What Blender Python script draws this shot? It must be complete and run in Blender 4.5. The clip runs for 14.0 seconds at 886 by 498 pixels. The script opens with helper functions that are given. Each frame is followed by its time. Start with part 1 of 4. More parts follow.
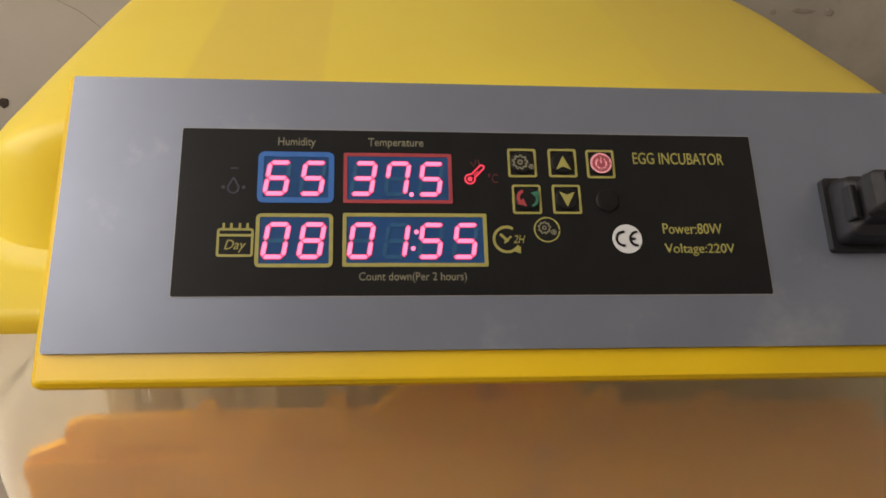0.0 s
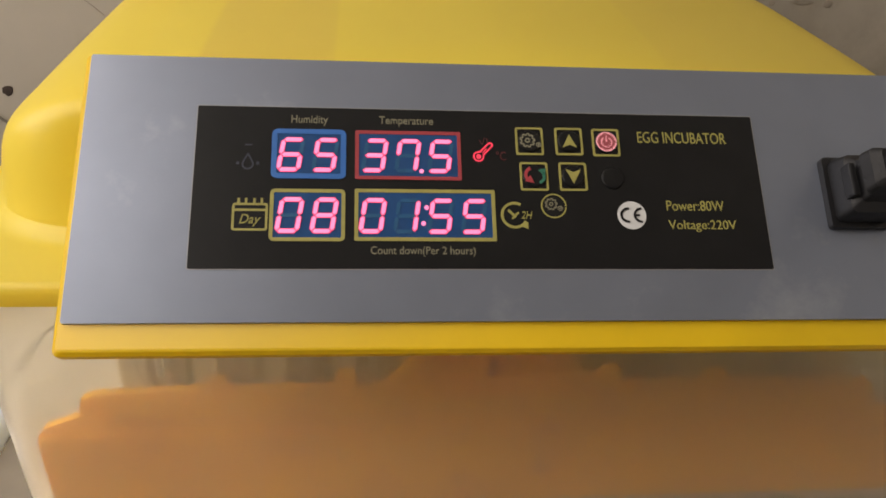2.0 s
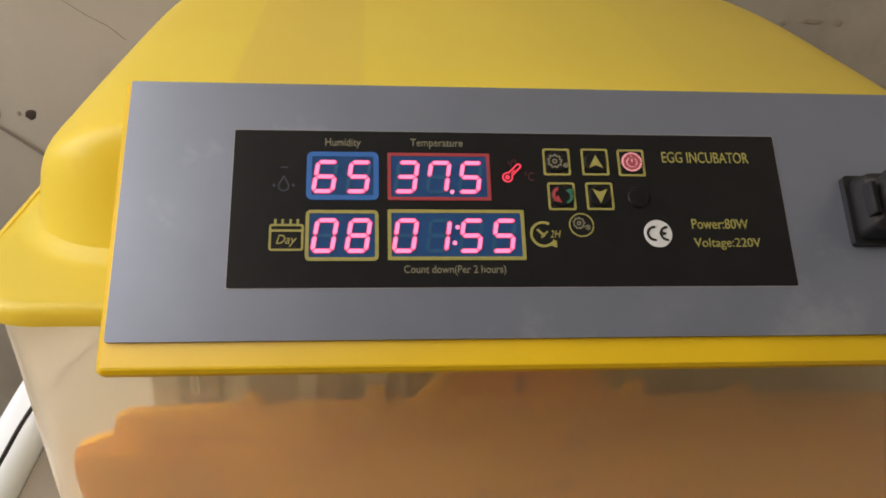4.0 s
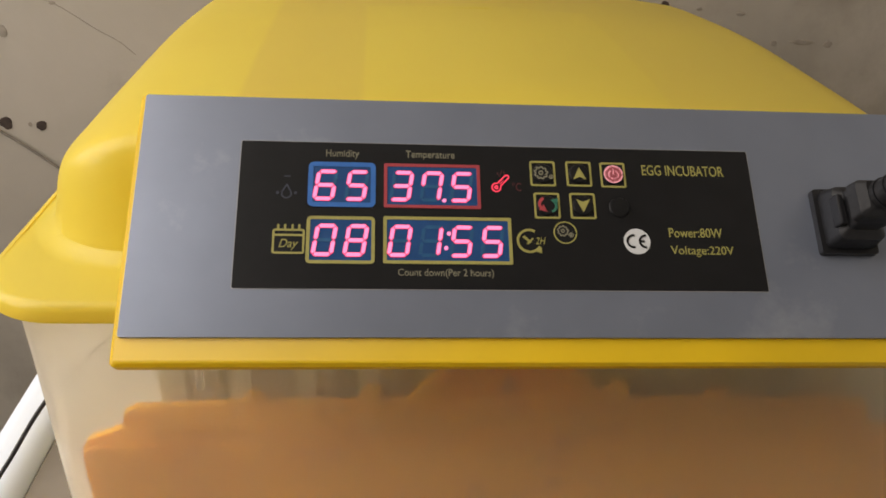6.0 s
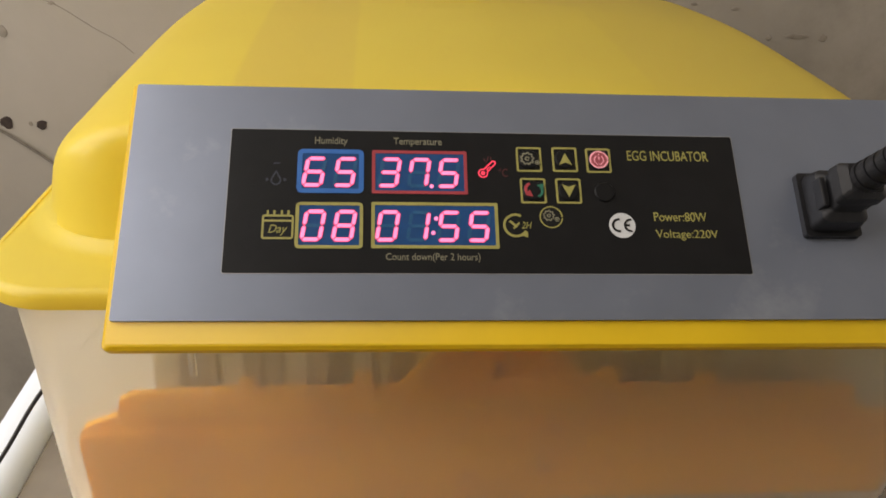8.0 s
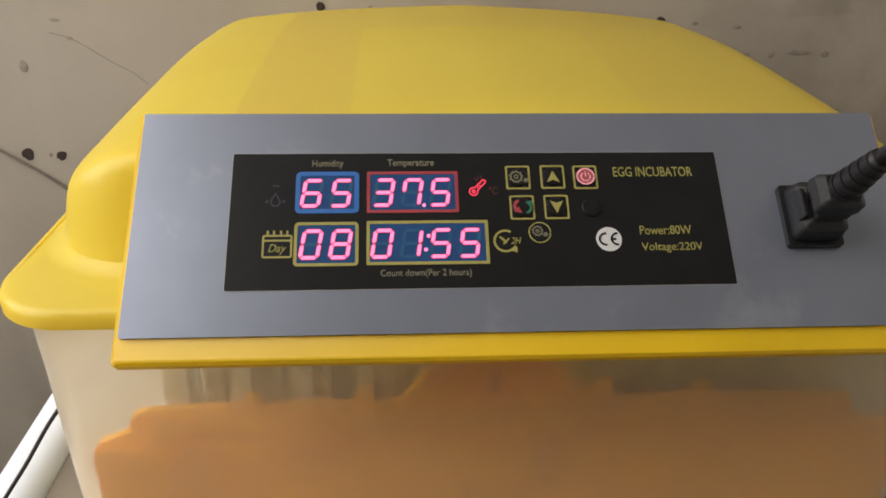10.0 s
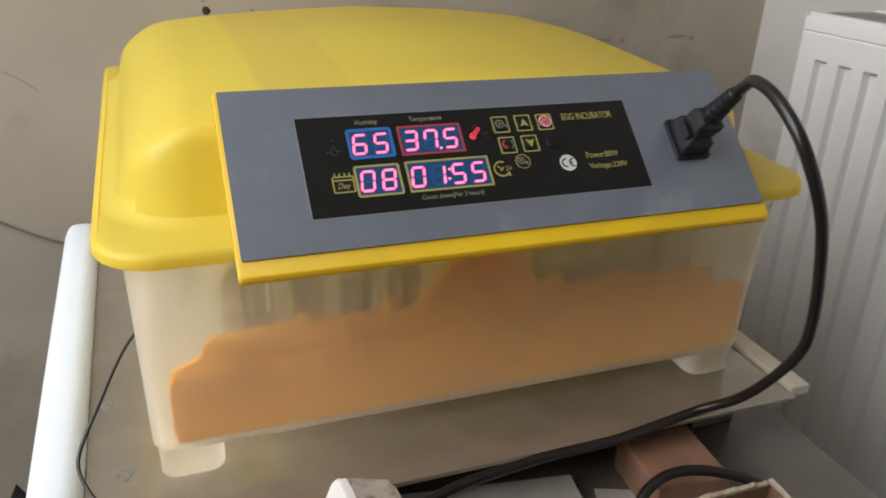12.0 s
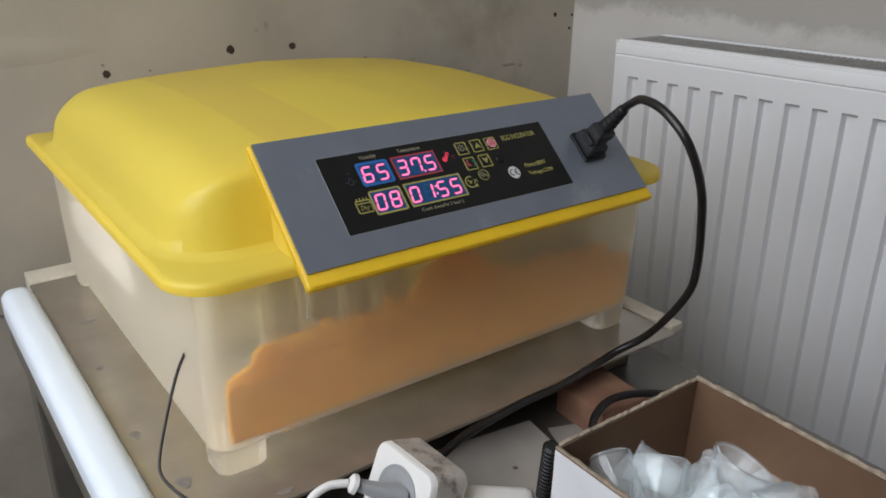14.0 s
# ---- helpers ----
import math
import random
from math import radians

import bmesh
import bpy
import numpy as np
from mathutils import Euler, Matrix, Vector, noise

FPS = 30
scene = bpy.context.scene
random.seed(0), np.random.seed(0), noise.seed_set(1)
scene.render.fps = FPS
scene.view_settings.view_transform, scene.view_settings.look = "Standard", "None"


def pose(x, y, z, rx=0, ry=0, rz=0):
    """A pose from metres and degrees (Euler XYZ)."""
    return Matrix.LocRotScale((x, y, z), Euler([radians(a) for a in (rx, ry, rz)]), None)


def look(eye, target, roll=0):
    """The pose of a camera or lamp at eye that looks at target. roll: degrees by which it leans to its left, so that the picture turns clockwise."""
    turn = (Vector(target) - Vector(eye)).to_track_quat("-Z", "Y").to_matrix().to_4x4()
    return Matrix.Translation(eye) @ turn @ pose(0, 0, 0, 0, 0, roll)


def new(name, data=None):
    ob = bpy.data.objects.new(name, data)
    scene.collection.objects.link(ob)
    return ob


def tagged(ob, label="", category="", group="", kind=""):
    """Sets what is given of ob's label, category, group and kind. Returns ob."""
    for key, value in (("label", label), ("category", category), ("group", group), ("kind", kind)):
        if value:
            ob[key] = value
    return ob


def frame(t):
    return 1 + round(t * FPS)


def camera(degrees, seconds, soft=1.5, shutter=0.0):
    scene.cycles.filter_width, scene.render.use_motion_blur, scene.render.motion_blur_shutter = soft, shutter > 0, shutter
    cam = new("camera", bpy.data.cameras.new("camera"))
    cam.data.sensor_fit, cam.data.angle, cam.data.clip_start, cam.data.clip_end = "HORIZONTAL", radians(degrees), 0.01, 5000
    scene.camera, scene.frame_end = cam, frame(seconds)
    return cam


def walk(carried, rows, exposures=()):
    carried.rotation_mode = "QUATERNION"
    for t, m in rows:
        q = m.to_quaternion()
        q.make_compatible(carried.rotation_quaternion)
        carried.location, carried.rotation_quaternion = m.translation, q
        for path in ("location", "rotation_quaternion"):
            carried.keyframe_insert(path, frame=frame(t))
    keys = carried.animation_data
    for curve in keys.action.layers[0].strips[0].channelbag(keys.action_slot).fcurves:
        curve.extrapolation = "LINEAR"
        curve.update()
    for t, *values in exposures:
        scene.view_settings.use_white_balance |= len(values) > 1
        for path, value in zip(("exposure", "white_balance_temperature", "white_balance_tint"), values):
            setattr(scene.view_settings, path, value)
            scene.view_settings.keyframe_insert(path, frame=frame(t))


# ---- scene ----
cam = camera(58.6, 14.0, soft=1.7, shutter=0.4)
PATH = [
    (0, (-0.039, -0.22, 1.072), (0.155, 1.501, 0.071), 3.3),
    (0.5, (-0.039, -0.224, 1.072), (0.145, 1.495, 0.067), 2.9),
    (1, (-0.04, -0.228, 1.072), (0.132, 1.491, 0.064), 2.8),
    (1.5, (-0.043, -0.228, 1.071), (0.142, 1.488, 0.06), 3.3),
    (2, (-0.044, -0.229, 1.069), (0.158, 1.485, 0.059), 3.6),
    (2.5, (-0.051, -0.228, 1.069), (0.122, 1.486, 0.055), 2.4),
    (3, (-0.051, -0.228, 1.07), (0.125, 1.492, 0.064), 2.5),
    (3.5, (-0.057, -0.231, 1.073), (0.112, 1.508, 0.099), 2.9),
    (4, (-0.053, -0.234, 1.072), (0.13, 1.505, 0.102), 2.9),
    (4.2, (-0.052, -0.238, 1.077), (0.14, 1.508, 0.12), 3.6),
    (6.3, (-0.051, -0.256, 1.078), (0.125, 1.502, 0.141), 3.4),
    (6.5, (-0.054, -0.258, 1.075), (0.128, 1.498, 0.136), 4.2),
    (7, (-0.052, -0.257, 1.076), (0.127, 1.496, 0.129), 3.6),
    (7.5, (-0.049, -0.258, 1.077), (0.117, 1.506, 0.15), 2.8),
    (7.7, (-0.047, -0.259, 1.075), (0.124, 1.502, 0.143), 2.9),
    (9.8, (-0.039, -0.27, 1.073), (0.071, 1.516, 0.179), 1.3),
    (10, (-0.035, -0.273, 1.078), (0.083, 1.518, 0.195), 1.0),
    (10.5, (-0.037, -0.278, 1.078), (0.092, 1.508, 0.187), 0.9),
    (11, (-0.048, -0.305, 1.076), (0.154, 1.46, 0.157), 2.1),
    (11.5, (-0.112, -0.334, 1.078), (0.321, 1.427, 0.235), 0.9),
    (12, (-0.173, -0.371, 1.089), (0.479, 1.314, 0.234), 2.6),
    (12.5, (-0.185, -0.391, 1.098), (0.581, 1.282, 0.314), 3.3),
    (13, (-0.262, -0.415, 1.116), (0.677, 1.176, 0.351), 2.2),
    (13.5, (-0.337, -0.419, 1.119), (0.719, 1.089, 0.339), 2.3),
    (14, (-0.34, -0.418, 1.119), (0.769, 1.055, 0.345), 1.2),
]
walk(cam, [(t, look(eye, target, roll)) for t, eye, target, roll in PATH], [(0, 0.16, 7750, 17), (7.7, 0.20, 7400, 16), (11, 0.25, 7100, 13), (12, 0.26, 6750, 11), (13, 0.14, 6450, 11), (14, -0.03, 6350, 11)])

# ---------------------------------------------------------------- light
world = bpy.data.worlds.new("daylight")
scene.world = world
world.use_nodes = True
wn = world.node_tree.nodes
sky = wn.new("ShaderNodeTexSky")
sky.sky_type = "NISHITA"
sky.sun_disc = False
sky.sun_elevation, sky.sun_rotation = radians(38), radians(250)
wn["Background"].inputs["Strength"].default_value = 0.12
world.node_tree.links.new(sky.outputs["Color"], wn["Background"].inputs["Color"])

WX0, WX1, WY0, WY1, CEIL = -1.08, 0.637, -2.0, 0.535, 2.5
WIN = (-0.74, 0.50, 0.92, 2.42)          # window in the west wall: y0, y1, z0, z1

lamp = bpy.data.lights.new("window_daylight", "AREA")
lamp.shape, lamp.size, lamp.size_y, lamp.energy, lamp.color = "RECTANGLE", 1.18, 1.44, 20.0, (0.94, 0.97, 1.0)
lamp_ob = new("window_daylight", lamp)
lamp_ob.matrix_world = look((WX0 + 0.05, (WIN[0] + WIN[1]) / 2, (WIN[2] + WIN[3]) / 2), (0.0, 0.0, 0.95))
tagged(lamp_ob, kind="structure")

# ---------------------------------------------------------------- materials
def mat(name, col, rough=0.5, metal=0.0, var=0.0, scale=40.0, bump=0.0, bscale=200.0, emit=None, power=0.0,
        stain=None, stain_scale=6.0, stain_at=0.6, coat=0.0):
    m = bpy.data.materials.new(name)
    m.use_nodes = True
    nt = m.node_tree
    n, l = nt.nodes, nt.links
    b = n["Principled BSDF"]
    b.inputs["Base Color"].default_value = (*col, 1)
    b.inputs["Roughness"].default_value = rough
    b.inputs["Metallic"].default_value = metal
    b.inputs["Coat Weight"].default_value = coat
    tc = n.new("ShaderNodeTexCoord")
    out = None
    if var:
        t = n.new("ShaderNodeTexNoise")
        t.inputs["Scale"].default_value, t.inputs["Detail"].default_value = scale, 6
        l.new(tc.outputs["Object"], t.inputs["Vector"])
        r = n.new("ShaderNodeValToRGB")
        r.color_ramp.elements[0].position, r.color_ramp.elements[1].position = 0.3, 0.72
        r.color_ramp.elements[0].color = (*[max(0, c * (1 - var)) for c in col], 1)
        r.color_ramp.elements[1].color = (*[min(1, c * (1 + var)) for c in col], 1)
        l.new(t.outputs["Fac"], r.inputs["Fac"])
        out = r.outputs["Color"]
    if stain:
        t = n.new("ShaderNodeTexNoise")
        t.inputs["Scale"].default_value, t.inputs["Detail"].default_value = stain_scale, 8
        t.inputs["Roughness"].default_value = 0.65
        l.new(tc.outputs["Object"], t.inputs["Vector"])
        r = n.new("ShaderNodeValToRGB")
        r.color_ramp.elements[0].position, r.color_ramp.elements[1].position = stain_at, min(1, stain_at + 0.16)
        r.color_ramp.elements[0].color, r.color_ramp.elements[1].color = (0, 0, 0, 1), (1, 1, 1, 1)
        l.new(t.outputs["Fac"], r.inputs["Fac"])
        mx = n.new("ShaderNodeMix")
        mx.data_type = "RGBA"
        l.new(r.outputs["Color"], mx.inputs[0])
        if out:
            l.new(out, mx.inputs[6])
        else:
            mx.inputs[6].default_value = (*col, 1)
        mx.inputs[7].default_value = (*stain, 1)
        out = mx.outputs[2]
    if out:
        l.new(out, b.inputs["Base Color"])
    if bump:
        t = n.new("ShaderNodeTexNoise")
        t.inputs["Scale"].default_value, t.inputs["Detail"].default_value = bscale, 5
        l.new(tc.outputs["Object"], t.inputs["Vector"])
        bp = n.new("ShaderNodeBump")
        bp.inputs["Strength"].default_value, bp.inputs["Distance"].default_value = bump, 0.002
        l.new(t.outputs["Fac"], bp.inputs["Height"])
        l.new(bp.outputs["Normal"], b.inputs["Normal"])
    if emit:
        b.inputs["Emission Color"].default_value = (*emit, 1)
        b.inputs["Emission Strength"].default_value = power
    return m


def translucent(m, col, amount):
    """Adds light that passes diffusely through a thin plastic wall."""
    nt = m.node_tree
    b, o = nt.nodes["Principled BSDF"], nt.nodes["Material Output"]
    t = nt.nodes.new("ShaderNodeBsdfTranslucent")
    t.inputs["Color"].default_value = (*col, 1)
    x = nt.nodes.new("ShaderNodeMixShader")
    x.inputs[0].default_value = amount
    nt.links.new(b.outputs[0], x.inputs[1])
    nt.links.new(t.outputs[0], x.inputs[2])
    nt.links.new(x.outputs[0], o.inputs[0])
    return m


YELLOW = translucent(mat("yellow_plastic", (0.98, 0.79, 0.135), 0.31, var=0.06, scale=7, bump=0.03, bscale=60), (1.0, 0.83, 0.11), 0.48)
# darker bands along the lid: uneven light through the plastic, put into its colour
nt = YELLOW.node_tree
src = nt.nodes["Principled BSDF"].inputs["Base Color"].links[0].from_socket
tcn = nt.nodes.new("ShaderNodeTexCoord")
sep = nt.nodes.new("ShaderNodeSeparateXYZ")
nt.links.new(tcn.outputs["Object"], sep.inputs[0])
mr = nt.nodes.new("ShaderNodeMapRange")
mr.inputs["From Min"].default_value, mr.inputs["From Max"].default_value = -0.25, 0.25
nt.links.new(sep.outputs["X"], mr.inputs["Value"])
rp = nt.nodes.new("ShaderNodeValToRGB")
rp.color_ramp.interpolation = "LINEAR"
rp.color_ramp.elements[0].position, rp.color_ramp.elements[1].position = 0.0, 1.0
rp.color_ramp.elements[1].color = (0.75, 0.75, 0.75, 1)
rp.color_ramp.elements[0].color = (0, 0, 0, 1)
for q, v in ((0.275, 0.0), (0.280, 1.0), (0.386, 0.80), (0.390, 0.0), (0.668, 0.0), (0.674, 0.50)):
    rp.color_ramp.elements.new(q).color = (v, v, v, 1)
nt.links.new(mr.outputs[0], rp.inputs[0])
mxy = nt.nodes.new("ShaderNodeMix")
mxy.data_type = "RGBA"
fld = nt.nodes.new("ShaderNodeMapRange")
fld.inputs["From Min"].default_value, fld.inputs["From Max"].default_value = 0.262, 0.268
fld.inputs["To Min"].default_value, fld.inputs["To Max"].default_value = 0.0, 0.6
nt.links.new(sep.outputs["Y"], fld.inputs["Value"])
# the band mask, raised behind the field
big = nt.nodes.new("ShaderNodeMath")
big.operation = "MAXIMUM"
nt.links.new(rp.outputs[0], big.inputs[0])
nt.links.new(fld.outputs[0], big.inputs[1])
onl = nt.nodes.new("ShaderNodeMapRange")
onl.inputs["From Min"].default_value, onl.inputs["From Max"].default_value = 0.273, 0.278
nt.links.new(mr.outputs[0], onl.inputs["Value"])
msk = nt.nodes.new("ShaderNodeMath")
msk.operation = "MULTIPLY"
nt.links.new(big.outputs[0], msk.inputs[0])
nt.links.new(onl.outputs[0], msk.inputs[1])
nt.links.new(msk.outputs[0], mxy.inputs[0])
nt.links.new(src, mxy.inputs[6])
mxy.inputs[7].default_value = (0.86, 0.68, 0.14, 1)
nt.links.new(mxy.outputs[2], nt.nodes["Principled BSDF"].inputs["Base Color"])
YELLOW_LIP = translucent(mat("yellow_plastic_edge", (0.90, 0.61, 0.025), 0.36, var=0.08, scale=18), (0.95, 0.68, 0.03), 0.35)
FROST = mat("frosted_plastic", (0.97, 0.93, 0.84), 0.29, bump=0.02, bscale=90)
FROST.node_tree.nodes["Principled BSDF"].inputs["Transmission Weight"].default_value = 0.97
FROST.node_tree.nodes["Principled BSDF"].inputs["IOR"].default_value = 1.18


def hazed(m, col, amount):
    """Adds the milky scatter of frosted plastic: half thrown back, half let through."""
    nt = m.node_tree
    n, l = nt.nodes, nt.links
    d, t, k, x = n.new("ShaderNodeBsdfDiffuse"), n.new("ShaderNodeBsdfTranslucent"), n.new("ShaderNodeMixShader"), n.new("ShaderNodeMixShader")
    tc, tx, mr = n.new("ShaderNodeTexCoord"), n.new("ShaderNodeTexNoise"), n.new("ShaderNodeMapRange")
    tx.inputs["Scale"].default_value, tx.inputs["Detail"].default_value = 14, 5
    mr.inputs["To Min"].default_value, mr.inputs["To Max"].default_value = amount * 0.8, amount * 1.2
    l.new(tc.outputs["Object"], tx.inputs["Vector"])
    l.new(tx.outputs["Fac"], mr.inputs["Value"])
    d.inputs["Color"].default_value = t.inputs["Color"].default_value = (*col, 1)
    k.inputs[0].default_value = 0.5
    l.new(d.outputs[0], k.inputs[1])
    l.new(t.outputs[0], k.inputs[2])
    l.new(mr.outputs[0], x.inputs[0])
    l.new(n["Principled BSDF"].outputs[0], x.inputs[1])
    l.new(k.outputs[0], x.inputs[2])
    l.new(x.outputs[0], n["Material Output"].inputs[0])
    return m


hazed(FROST, (0.93, 0.87, 0.77), 0.185)
ORANGE = translucent(mat("orange_plastic", (0.93, 0.485, 0.010), 0.5, var=0.08, scale=16, stain=(0.70, 0.315, 0.006), stain_scale=9, stain_at=0.5), (0.96, 0.50, 0.008), 0.32)
ORANGE.node_tree.nodes["Principled BSDF"].inputs["Specular IOR Level"].default_value = 0.12
TRAYGREY = translucent(mat("grey_tray_plastic", (0.74, 0.70, 0.58), 0.5, var=0.25, scale=60, stain=(0.50, 0.47, 0.38), stain_scale=45, stain_at=0.5), (0.80, 0.76, 0.64), 0.5)
LINER = mat("white_card_liner", (0.82, 0.80, 0.77), 0.7, var=0.05, scale=20)
SILVER = mat("brushed_grey_panel", (0.245, 0.275, 0.335), 0.38, metal=0.66, var=0.05, scale=30, bump=0.02, bscale=350,
             stain=(0.36, 0.39, 0.44), stain_scale=14, stain_at=0.58)
BORDER = mat("grey_label_border", (0.34, 0.34, 0.34), 0.5, var=0.05, scale=200)
LABEL = mat("black_label_film", (0.0085, 0.0085, 0.0088), 0.34, var=0.15, scale=80)
LABEL.node_tree.nodes["Principled BSDF"].inputs["Specular IOR Level"].default_value = 0.28
PRINT_Y = mat("yellow_print", (0.34, 0.31, 0.085), 0.5, var=0.08, scale=300)
PRINT_W = mat("pale_print", (0.24, 0.225, 0.15), 0.5, var=0.08, scale=300)
PRINT_WHITE = mat("white_print", (0.62, 0.63, 0.62), 0.5, var=0.05, scale=300)
PRINT_DIM = mat("dim_blue_print", (0.030, 0.036, 0.055), 0.5, var=0.1, scale=300)
PRINT_DIMRED = mat("dim_red_print", (0.10, 0.018, 0.02), 0.5, var=0.1, scale=300)
PRINT_RED = mat("red_print", (0.42, 0.05, 0.06), 0.5, var=0.08, scale=300)
PRINT_GREEN = mat("green_print", (0.02, 0.16, 0.10), 0.5, var=0.08, scale=300)
FRAME_BLUE = mat("blue_print", (0.020, 0.135, 0.42), 0.45, var=0.06, scale=200)
FRAME_RED = mat("red_frame_print", (0.36, 0.045, 0.055), 0.45, var=0.06, scale=200)
WINDOW_BLUE = mat("display_filter", (0.006, 0.060, 0.185), 0.28, var=0.12, scale=120)
SEG_OFF = mat("unlit_segment", (0.012, 0.092, 0.205), 0.4, var=0.1, scale=300)
SEG_ON = mat("lit_segment", (0.5, 0.2, 0.3), 0.5, emit=(1.0, 0.21, 0.50), power=0.98)
SEG_HALO = mat("lit_segment_edge", (0.5, 0.05, 0.12), 0.5, emit=(1.0, 0.05, 0.20), power=0.55)
LED_RED = mat("lit_red_icon", (0.6, 0.05, 0.08), 0.5, emit=(1.0, 0.05, 0.12), power=0.60)
LED_PINK = mat("lit_pink_sign", (0.7, 0.35, 0.40), 0.5, emit=(1.0, 0.42, 0.48), power=0.30)
LED_ROSE = mat("lit_rose_key", (0.24, 0.055, 0.065), 0.5, emit=(1.0, 0.12, 0.18), power=0.08)
BLACK_PL = mat("black_plastic", (0.006, 0.006, 0.007), 0.50, var=0.2, scale=120, bump=0.08, bscale=500, stain=(0.022, 0.022, 0.022), stain_scale=90, stain_at=0.66)
CABLE = mat("black_cable", (0.012, 0.010, 0.010), 0.30, var=0.2, scale=90, bump=0.05, bscale=300)
WALLM = mat("old_painted_plaster", (0.430, 0.385, 0.315), 0.75, var=0.13, scale=6.0, bump=0.25, bscale=70, stain=(0.310, 0.272, 0.217), stain_scale=4.5, stain_at=0.54)
WALLR = mat("grey_white_plaster", (0.50, 0.48, 0.45), 0.8, var=0.10, scale=6, bump=0.35, bscale=60, stain=(0.36, 0.34, 0.31), stain_scale=5, stain_at=0.57)
# an older, darker coat is left above a ragged line where the new plaster ends
nt = WALLR.node_tree
wc_, ws_, wn_ = nt.nodes.new("ShaderNodeTexCoord"), nt.nodes.new("ShaderNodeSeparateXYZ"), nt.nodes.new("ShaderNodeTexNoise")
wn_.inputs["Scale"].default_value, wn_.inputs["Detail"].default_value, wn_.inputs["Roughness"].default_value = 9, 9, 0.7
nt.links.new(wc_.outputs["Object"], ws_.inputs[0])
nt.links.new(wc_.outputs["Object"], wn_.inputs["Vector"])
wa_ = nt.nodes.new("ShaderNodeMath")
wa_.operation = "MULTIPLY_ADD"
wa_.inputs[1].default_value = 0.09
nt.links.new(wn_.outputs["Fac"], wa_.inputs[0])
nt.links.new(ws_.outputs["Z"], wa_.inputs[2])
wm_ = nt.nodes.new("ShaderNodeMapRange")
wm_.inputs["From Min"].default_value, wm_.inputs["From Max"].default_value = 1.034, 1.048
nt.links.new(wa_.outputs[0], wm_.inputs["Value"])
wx_ = nt.nodes.new("ShaderNodeMix")
wx_.data_type = "RGBA"
wx_.inputs[7].default_value = (0.36, 0.34, 0.31, 1)
nt.links.new(wm_.outputs[0], wx_.inputs[0])
nt.links.new(nt.nodes["Principled BSDF"].inputs["Base Color"].links[0].from_socket, wx_.inputs[6])
nt.links.new(wx_.outputs[2], nt.nodes["Principled BSDF"].inputs["Base Color"])
CEILM = mat("ceiling_paint", (0.82, 0.81, 0.79), 0.8, var=0.04, scale=4)
FLOORM = mat("floor_tiles_dull", (0.30, 0.28, 0.25), 0.6, var=0.2, scale=8, bump=0.1, bscale=50)
RADM = mat("white_radiator_enamel", (0.68, 0.68, 0.69), 0.38, var=0.03, scale=8, bump=0.02, bscale=60)
RADGREY = mat("radiator_grille_grey", (0.42, 0.41, 0.40), 0.6, var=0.2, scale=60)
BARM = mat("white_pvc", (0.74, 0.81, 0.89), 0.33, var=0.03, scale=12, bump=0.02, bscale=50)
BOARDM = mat("polished_grey_sheet", (0.35, 0.315, 0.27), 0.19, metal=0.58, var=0.12, scale=22, stain=(0.29, 0.265, 0.225), stain_scale=13, stain_at=0.58, bump=0.03, bscale=30)
BOARDEDGE = mat("board_edge", (0.15, 0.12, 0.09), 0.5, var=0.2, scale=40)
STRIPM = mat("beige_strip", (0.55, 0.50, 0.42), 0.5, var=0.12, scale=30, stain=(0.25, 0.21, 0.17), stain_scale=25, stain_at=0.62)
TABLEM = mat("dark_grey_sheet_metal", (0.15, 0.137, 0.118), 0.30, metal=0.30, var=0.15, scale=18, stain=(0.22, 0.20, 0.175), stain_scale=16, stain_at=0.62, bump=0.02, bscale=40)
GREYCARD = mat("grey_cardboard", (0.40, 0.37, 0.33), 0.7, var=0.10, scale=25, stain=(0.25, 0.22, 0.18), stain_scale=22, stain_at=0.66, bump=0.1, bscale=250)
CARD = mat("brown_cardboard", (0.130, 0.071, 0.037), 0.8, var=0.10, scale=30, bump=0.12, bscale=260, stain=(0.108, 0.058, 0.030), stain_scale=8, stain_at=0.55)
CARDEDGE = mat("torn_cardboard_edge", (0.34, 0.27, 0.20), 0.9, var=0.35, scale=160, bump=0.5, bscale=400)
CARDWHITE = mat("white_printed_cardboard", (0.66, 0.66, 0.68), 0.55, var=0.06, scale=20)
BRICKM = mat("terracotta_block", (0.26, 0.135, 0.085), 0.8, var=0.18, scale=40, bump=0.3, bscale=180)
CLEAR = mat("clear_plastic", (0.93, 0.97, 0.98), 0.04, bump=0.12, bscale=120)
CLEAR.node_tree.nodes["Principled BSDF"].inputs["Transmission Weight"].default_value = 0.88
CLEAR.node_tree.nodes["Principled BSDF"].inputs["IOR"].default_value = 1.45
STRIPWHITE = mat("white_plastic", (0.74, 0.73, 0.71), 0.35, var=0.04, scale=30, stain=(0.30, 0.25, 0.20), stain_scale=55, stain_at=0.66)
STRIPDIRTY = mat("grimy_white_plastic", (0.50, 0.46, 0.41), 0.5, var=0.15, scale=60, stain=(0.20, 0.165, 0.14), stain_scale=80, stain_at=0.48)
PLUGGREY = mat("grey_plastic", (0.33, 0.34, 0.35), 0.4, var=0.08, scale=50)
DARKCLOTH = mat("dark_blue_cloth", (0.020, 0.024, 0.034), 0.9, var=0.5, scale=160, bump=0.5, bscale=300)
HOLEM = mat("dark_hole", (0.05, 0.034, 0.025), 0.9, var=0.3, scale=200)
CRACK = mat("plaster_crack", (0.30, 0.265, 0.215), 0.85, var=0.2, scale=90)
